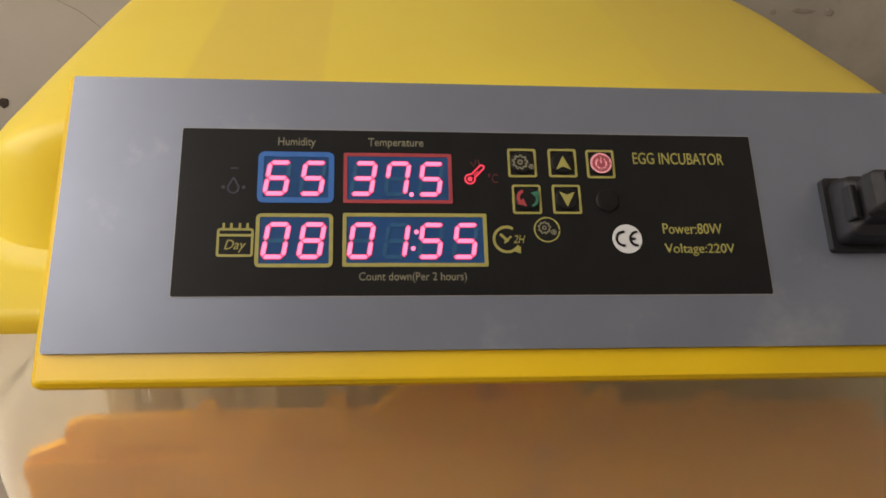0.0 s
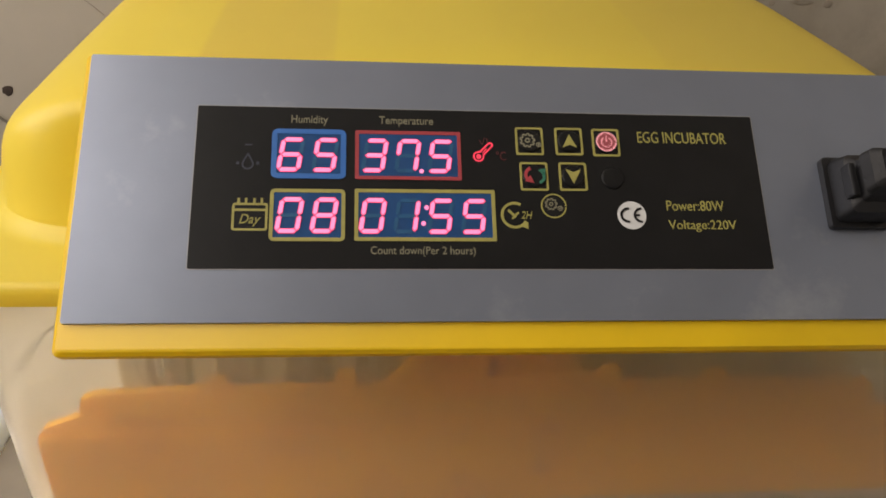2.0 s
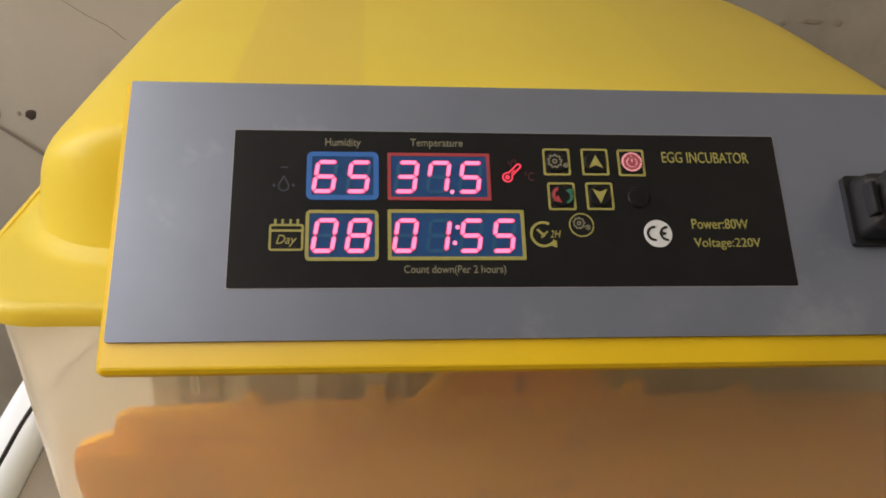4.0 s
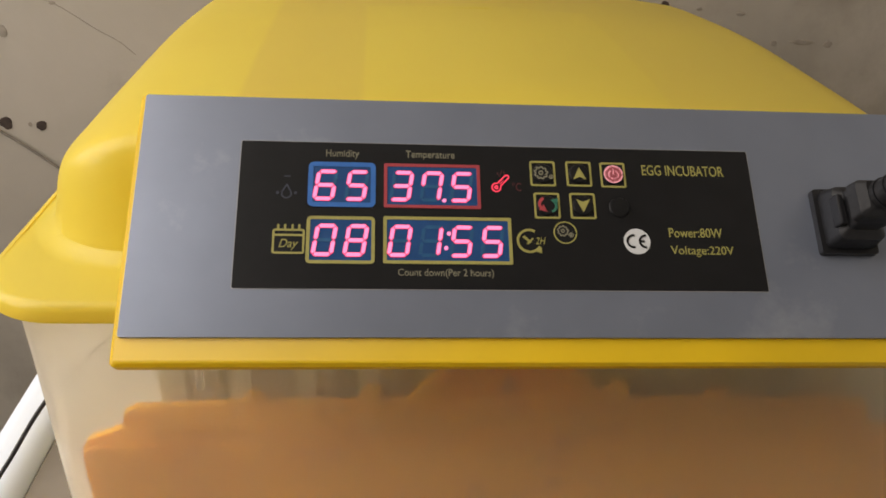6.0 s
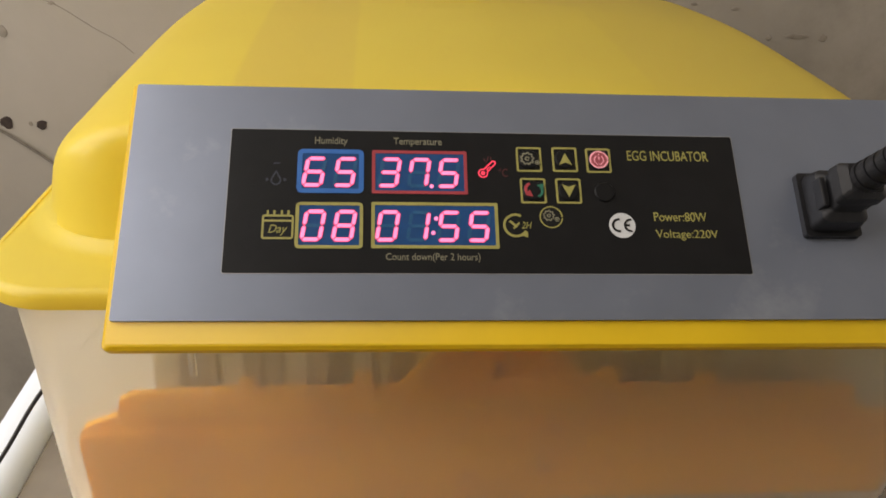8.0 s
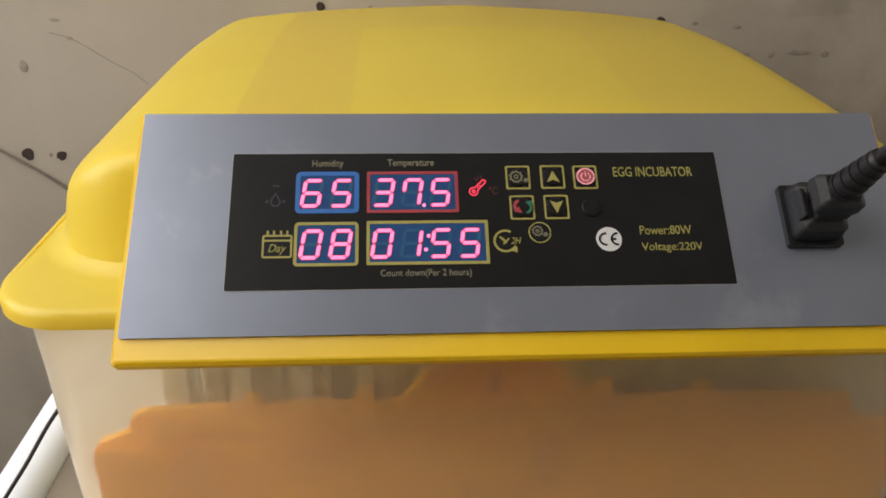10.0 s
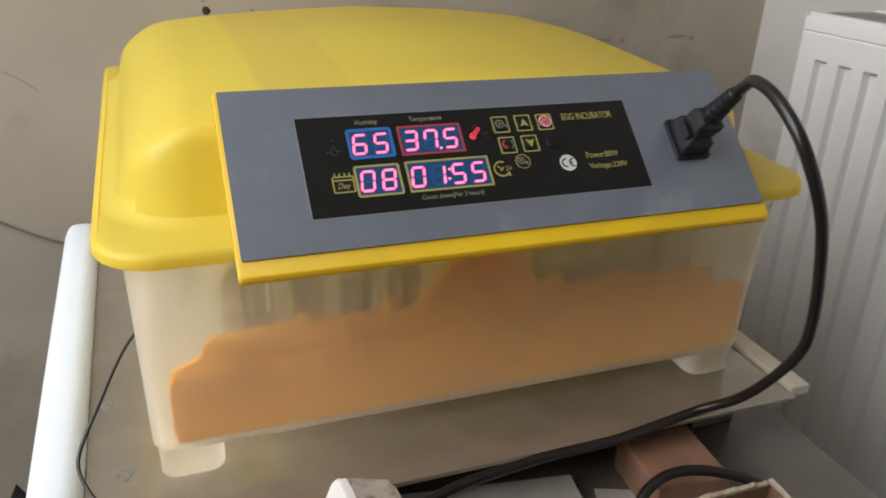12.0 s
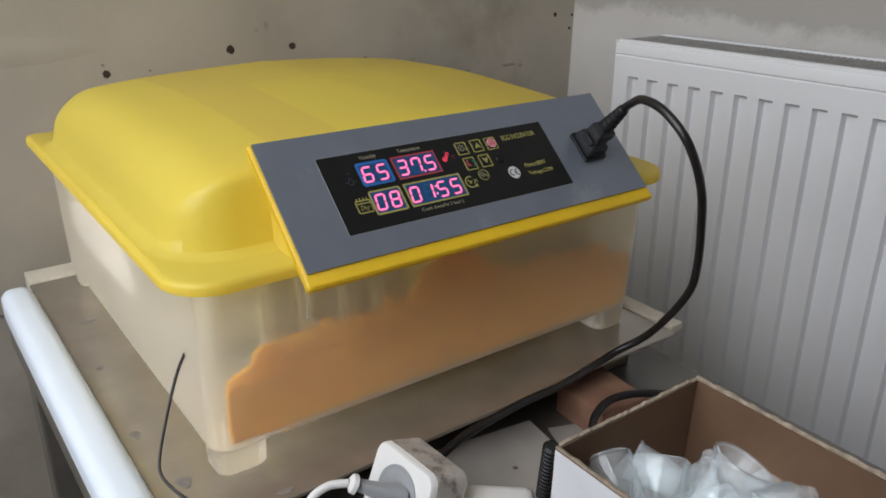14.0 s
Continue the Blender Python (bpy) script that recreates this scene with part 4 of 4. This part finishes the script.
for k, (a, b) in enumerate((((X0, Y1), (X0, Y0)), ((X0 + 0.0031, Y0), (X1 - 0.0031, Y0)), ((X1, Y0), (X1, Y1)), ((X1 - 0.0031, Y1), (X0 + 0.0031, Y1)))):
    wallp = part("box_wall", torn(a, b, 0.7005, ZT - 0.0013, 0.0021, k), CARD, cb)
    e = torn(Vector(a).lerp(Vector(b), 0.002), b, ZT - 0.0022, ZT + 0.0008, 0.0021, k + 20)
    part("torn_edge", e, CARDEDGE, wallp, "pale torn edge")
part("printed_side", box(X0 - 0.0006, X0 - 0.0001, Y0, Y1 - 0.001, 0.7005, ZT - 0.0030), CARDWHITE, cb, "white printed outer side")

def cup(r, h, t=0.0012, flare=1.15):
    n = 28
    def ringz(rad, z):
        return [(rad * math.cos(2 * math.pi * i / n), rad * math.sin(2 * math.pi * i / n), z) for i in range(n)]
    return loft([ringz(r * 0.9, 0), ringz(r, 0.002), ringz(r * flare, h), ringz(r * flare + 0.0015, h), ringz(r * flare + 0.0015, h + 0.002), ringz(r * flare - t, h + 0.002), ringz(r - t, 0.004), ringz(r * 0.88, 0.003)])


def bottle(r, h):
    n = 24
    prof = [(0.2, 0), (0.9, 0.0), (1, 0.03), (1, 0.62), (0.97, 0.68), (0.7, 0.78), (0.45, 0.84), (0.42, 0.86), (0.50, 0.87), (0.50, 0.90), (0.42, 0.91), (0.42, 1.0), (0.36, 1.0), (0.36, 0.86), (0.92, 0.66), (0.94, 0.05), (0.2, 0.03)]
    return loft([[(r * q * math.cos(2 * math.pi * i / n), r * q * math.sin(2 * math.pi * i / n), h * z) for i in range(n)] for q, z in prof])


JARS = []
jr = random.Random(11)
for lvl, zc, nn in ((0, 0.716, 8), (1, 0.740, 9), (2, 0.758, 12), (3, 0.771, 13)):
    for i in range(nn):
        jx = -0.018 + 0.098 * ((i * 0.618 + 0.21 * lvl) % 1.0)
        jy = -0.322 + 0.150 * ((i + 0.5) / nn)
        JARS.append((("cup", "bottle")[(i + lvl) % 2], 0.0105 + 0.004 * jr.random(), 0.032 + 0.014 * jr.random(), (jx, jy, zc + 0.006 * jr.random(), 50 + 45 * jr.random(), 40 * (jr.random() - 0.5), 360 * jr.random())))
JARS += [("cup", 0.0150, 0.040, (-0.006, -0.176, 0.778, 62, 8, 155)), ("cup", 0.0160, 0.034, (0.014, -0.182, 0.776, 48, 14, 120)), ("cup", 0.0120, 0.030, (0.037, -0.178, 0.788, 76, 20, 200)), ("cup", 0.0165, 0.026, (0.062, -0.196, 0.780, 22, 12, 40)),
         ("bottle", 0.0130, 0.046, (0.030, -0.204, 0.785, 70, -20, 130)), ("bottle", 0.0125, 0.042, (0.060, -0.222, 0.786, 84, 0, 70)), ("cup", 0.0140, 0.030, (0.078, -0.226, 0.775, 60, 20, -30)), ("cup", 0.0140, 0.032, (0.004, -0.210, 0.778, 80, 0, 10))]
for kind, r, h, pl in JARS:
    bmj = cup(r, h) if kind == "cup" else bottle(r, h)
    for v in bmj.verts:      # thin, slightly crushed walls
        v.co += 0.0022 * Vector((noise.noise(v.co * 55 + Vector(pl[:3]) * 90), noise.noise(v.co * 55 + Vector((7, 3, pl[0] * 90))), 0))
    pl = (pl[0], pl[1], pl[2] - 0.009 * (pl[2] > 0.75), *pl[3:])
    solid("plastic_" + kind, bmj, CLEAR, "small clear plastic %s lying loose in the cardboard box" % kind, kind, m=pose(*pl), smooth=True, sharp=40, group="clear plastic pieces in the box").visible_shadow = False

# grey flat carton, pale sheet and terracotta block
carton = thing("flat_carton", (-0.008, -0.044, 0.7003), "flat grey cardboard carton lying on the table", "carton")
CM = pose(-0.008, -0.044, 0.7003, 0, 0, -8)
part("body", box(-0.075, 0.075, -0.055, 0.055, 0.0, 0.0112, 0.0010), GREYCARD, carton, m=CM)
part("top_flap", box(-0.0752, 0.0752, -0.0552, 0.0552, 0.0114, 0.0122, 0.0003), GREYCARD, carton, m=CM)
part("dark_spot", disc(0.0022, 0.0002, 14, m=pose(0.028, 0.006, 0.0123)), BOARDEDGE, carton, "small dark spot", m=CM)
solid("paper_sheet", box(-0.03, 0.03, -0.04, 0.04, 0.0, 0.0015, 0.0004), GREYCARD, "pale grey card sheet lying on the table", "card", m=pose(0.105, -0.055, 0.7003, 0, 0, -20))
solid("clay_block", box(-0.0275, 0.0275, -0.0295, 0.0295, 0.0, 0.030, 0.002), BRICKM, "reddish brown terracotta block lying on the table", "block", m=pose(0.142, -0.021, 0.7003, 0, 0, -4))
LOOP = [(0.03, -0.09, 0.7155), (0.075, -0.075, 0.7165), (0.086, -0.062, 0.727), (0.099, -0.052, 0.737), (0.121, -0.050, 0.744), (0.148, -0.060, 0.745), (0.170, -0.080, 0.742), (0.185, -0.115, 0.722), (0.19, -0.16, 0.7045), (0.17, -0.25, 0.7045)]
solid("loop_cable", tube(LOOP, 0.0036, 12), CABLE, "black cable looped beside the cardboard box", "cable", smooth=True)

# socket strip standing on edge, with a grey plug
strip = thing("socket_strip", (-0.07, -0.09, 0.712), "grimy white socket strip with a grey plug in it", "power strip")
SM = pose(-0.1095, -0.062, 0.755, 0, 0, 0) @ pose(0, 0, 0, 70, 0, -86) @ pose(0, 0, 0, 0, 0, 0)
bm = bmesh.new()
face = rrect(0.0295, 0.034, 0.009, 6)
rg = [[(x * s, y * s, z) for x, y in face] for s, z in ((0.97, 0.0), (1.0, -0.0016), (1.0, -0.030), (0.93, -0.036))]
part("body", loft(rg), STRIPWHITE, strip, "white plastic body", m=SM, smooth=True, sharp=40)
part("grimy_side", plate(rrect(0.0299, 0.0344, 0.0093, 6), -0.031, -0.005), STRIPDIRTY, strip, "stained worn side", m=SM, smooth=True, sharp=60)
wellr = [[(r * math.cos(2 * math.pi * i / 40), r * math.sin(2 * math.pi * i / 40), z) for i in range(40)] for r, z in ((0.0190, 0.0), (0.0188, 0.0008), (0.0178, 0.0008), (0.0172, 0.0004), (0.0150, 0.0003))]
SOCK = SM @ Matrix.Translation((0.0, 0.0080, 0.0))
part("socket_well", loft(wellr, False, True), PLUGGREY, strip, "round grey socket well", m=SOCK, smooth=True, sharp=40)
plugm = Matrix.Translation(SOCK @ Vector((0.008, 0.0015, 0.001))) @ Vector((-0.78, 0.36, 0.42)).to_track_quat("Z", "Y").to_matrix().to_4x4()
rgp = [[(x, y, z) for x, y in rrect(a, b, min(a, b) * 0.6, 5)] for z, a, b in ((0.0, 0.0064, 0.0064), (0.006, 0.0062, 0.0062), (0.020, 0.0048, 0.0048), (0.033, 0.0036, 0.0036), (0.034, 0.0030, 0.0030))]
part("grey_plug", loft(rgp), PLUGGREY, strip, "grey moulded mains plug", m=plugm, smooth=True, sharp=35)
part("cord_collar", loft([[(x, y, z) for x, y in rrect(a, a, a * 0.8, 5)] for z, a in ((0.0335, 0.0035), (0.0345, 0.0062), (0.0375, 0.0058), (0.0395, 0.0030))]), STRIPWHITE, strip, "white cord collar", m=plugm, smooth=True, sharp=40)
pr = plugm @ Vector((0, 0, 0.039))
part("white_cord", tube([tuple(pr), tuple(pr + Vector((-0.014, 0.005, 0.0))), tuple(pr + Vector((-0.028, 0.004, -0.006))), tuple(pr + Vector((-0.042, -0.008, -0.020))), tuple(pr + Vector((-0.050, -0.030, -0.0365)))], 0.0028, 10), STRIPWHITE, strip, smooth=True)
part("second_block", box(0.0, 0.056, -0.018, 0.018, 0.0, 0.040, 0.008, 3), STRIPWHITE, strip, "white rear socket block", m=pose(-0.070, -0.078, 0.7125, 0, 0, -40), smooth=True, sharp=50)
# ribbed black sleeve beside the box
prof = [(0.0040, 0.0)]
for i in range(14):
    prof += [(q, 0.0042 * i + d) for q, d in ((0.0050, 0.0004), (0.0066, 0.0012), (0.0066, 0.0028), (0.0050, 0.0036))]
prof.append((0.0040, 0.0590))
bm = loft([[(r * math.cos(2 * math.pi * k / 18), r * math.sin(2 * math.pi * k / 18), z) for k in range(18)] for r, z in prof])
solid("ribbed_sleeve", bm, BLACK_PL, "black ribbed cable sleeve standing beside the cardboard box", "cable sleeve", m=pose(0.016, -0.080, 0.7135, 12, -9, 0))
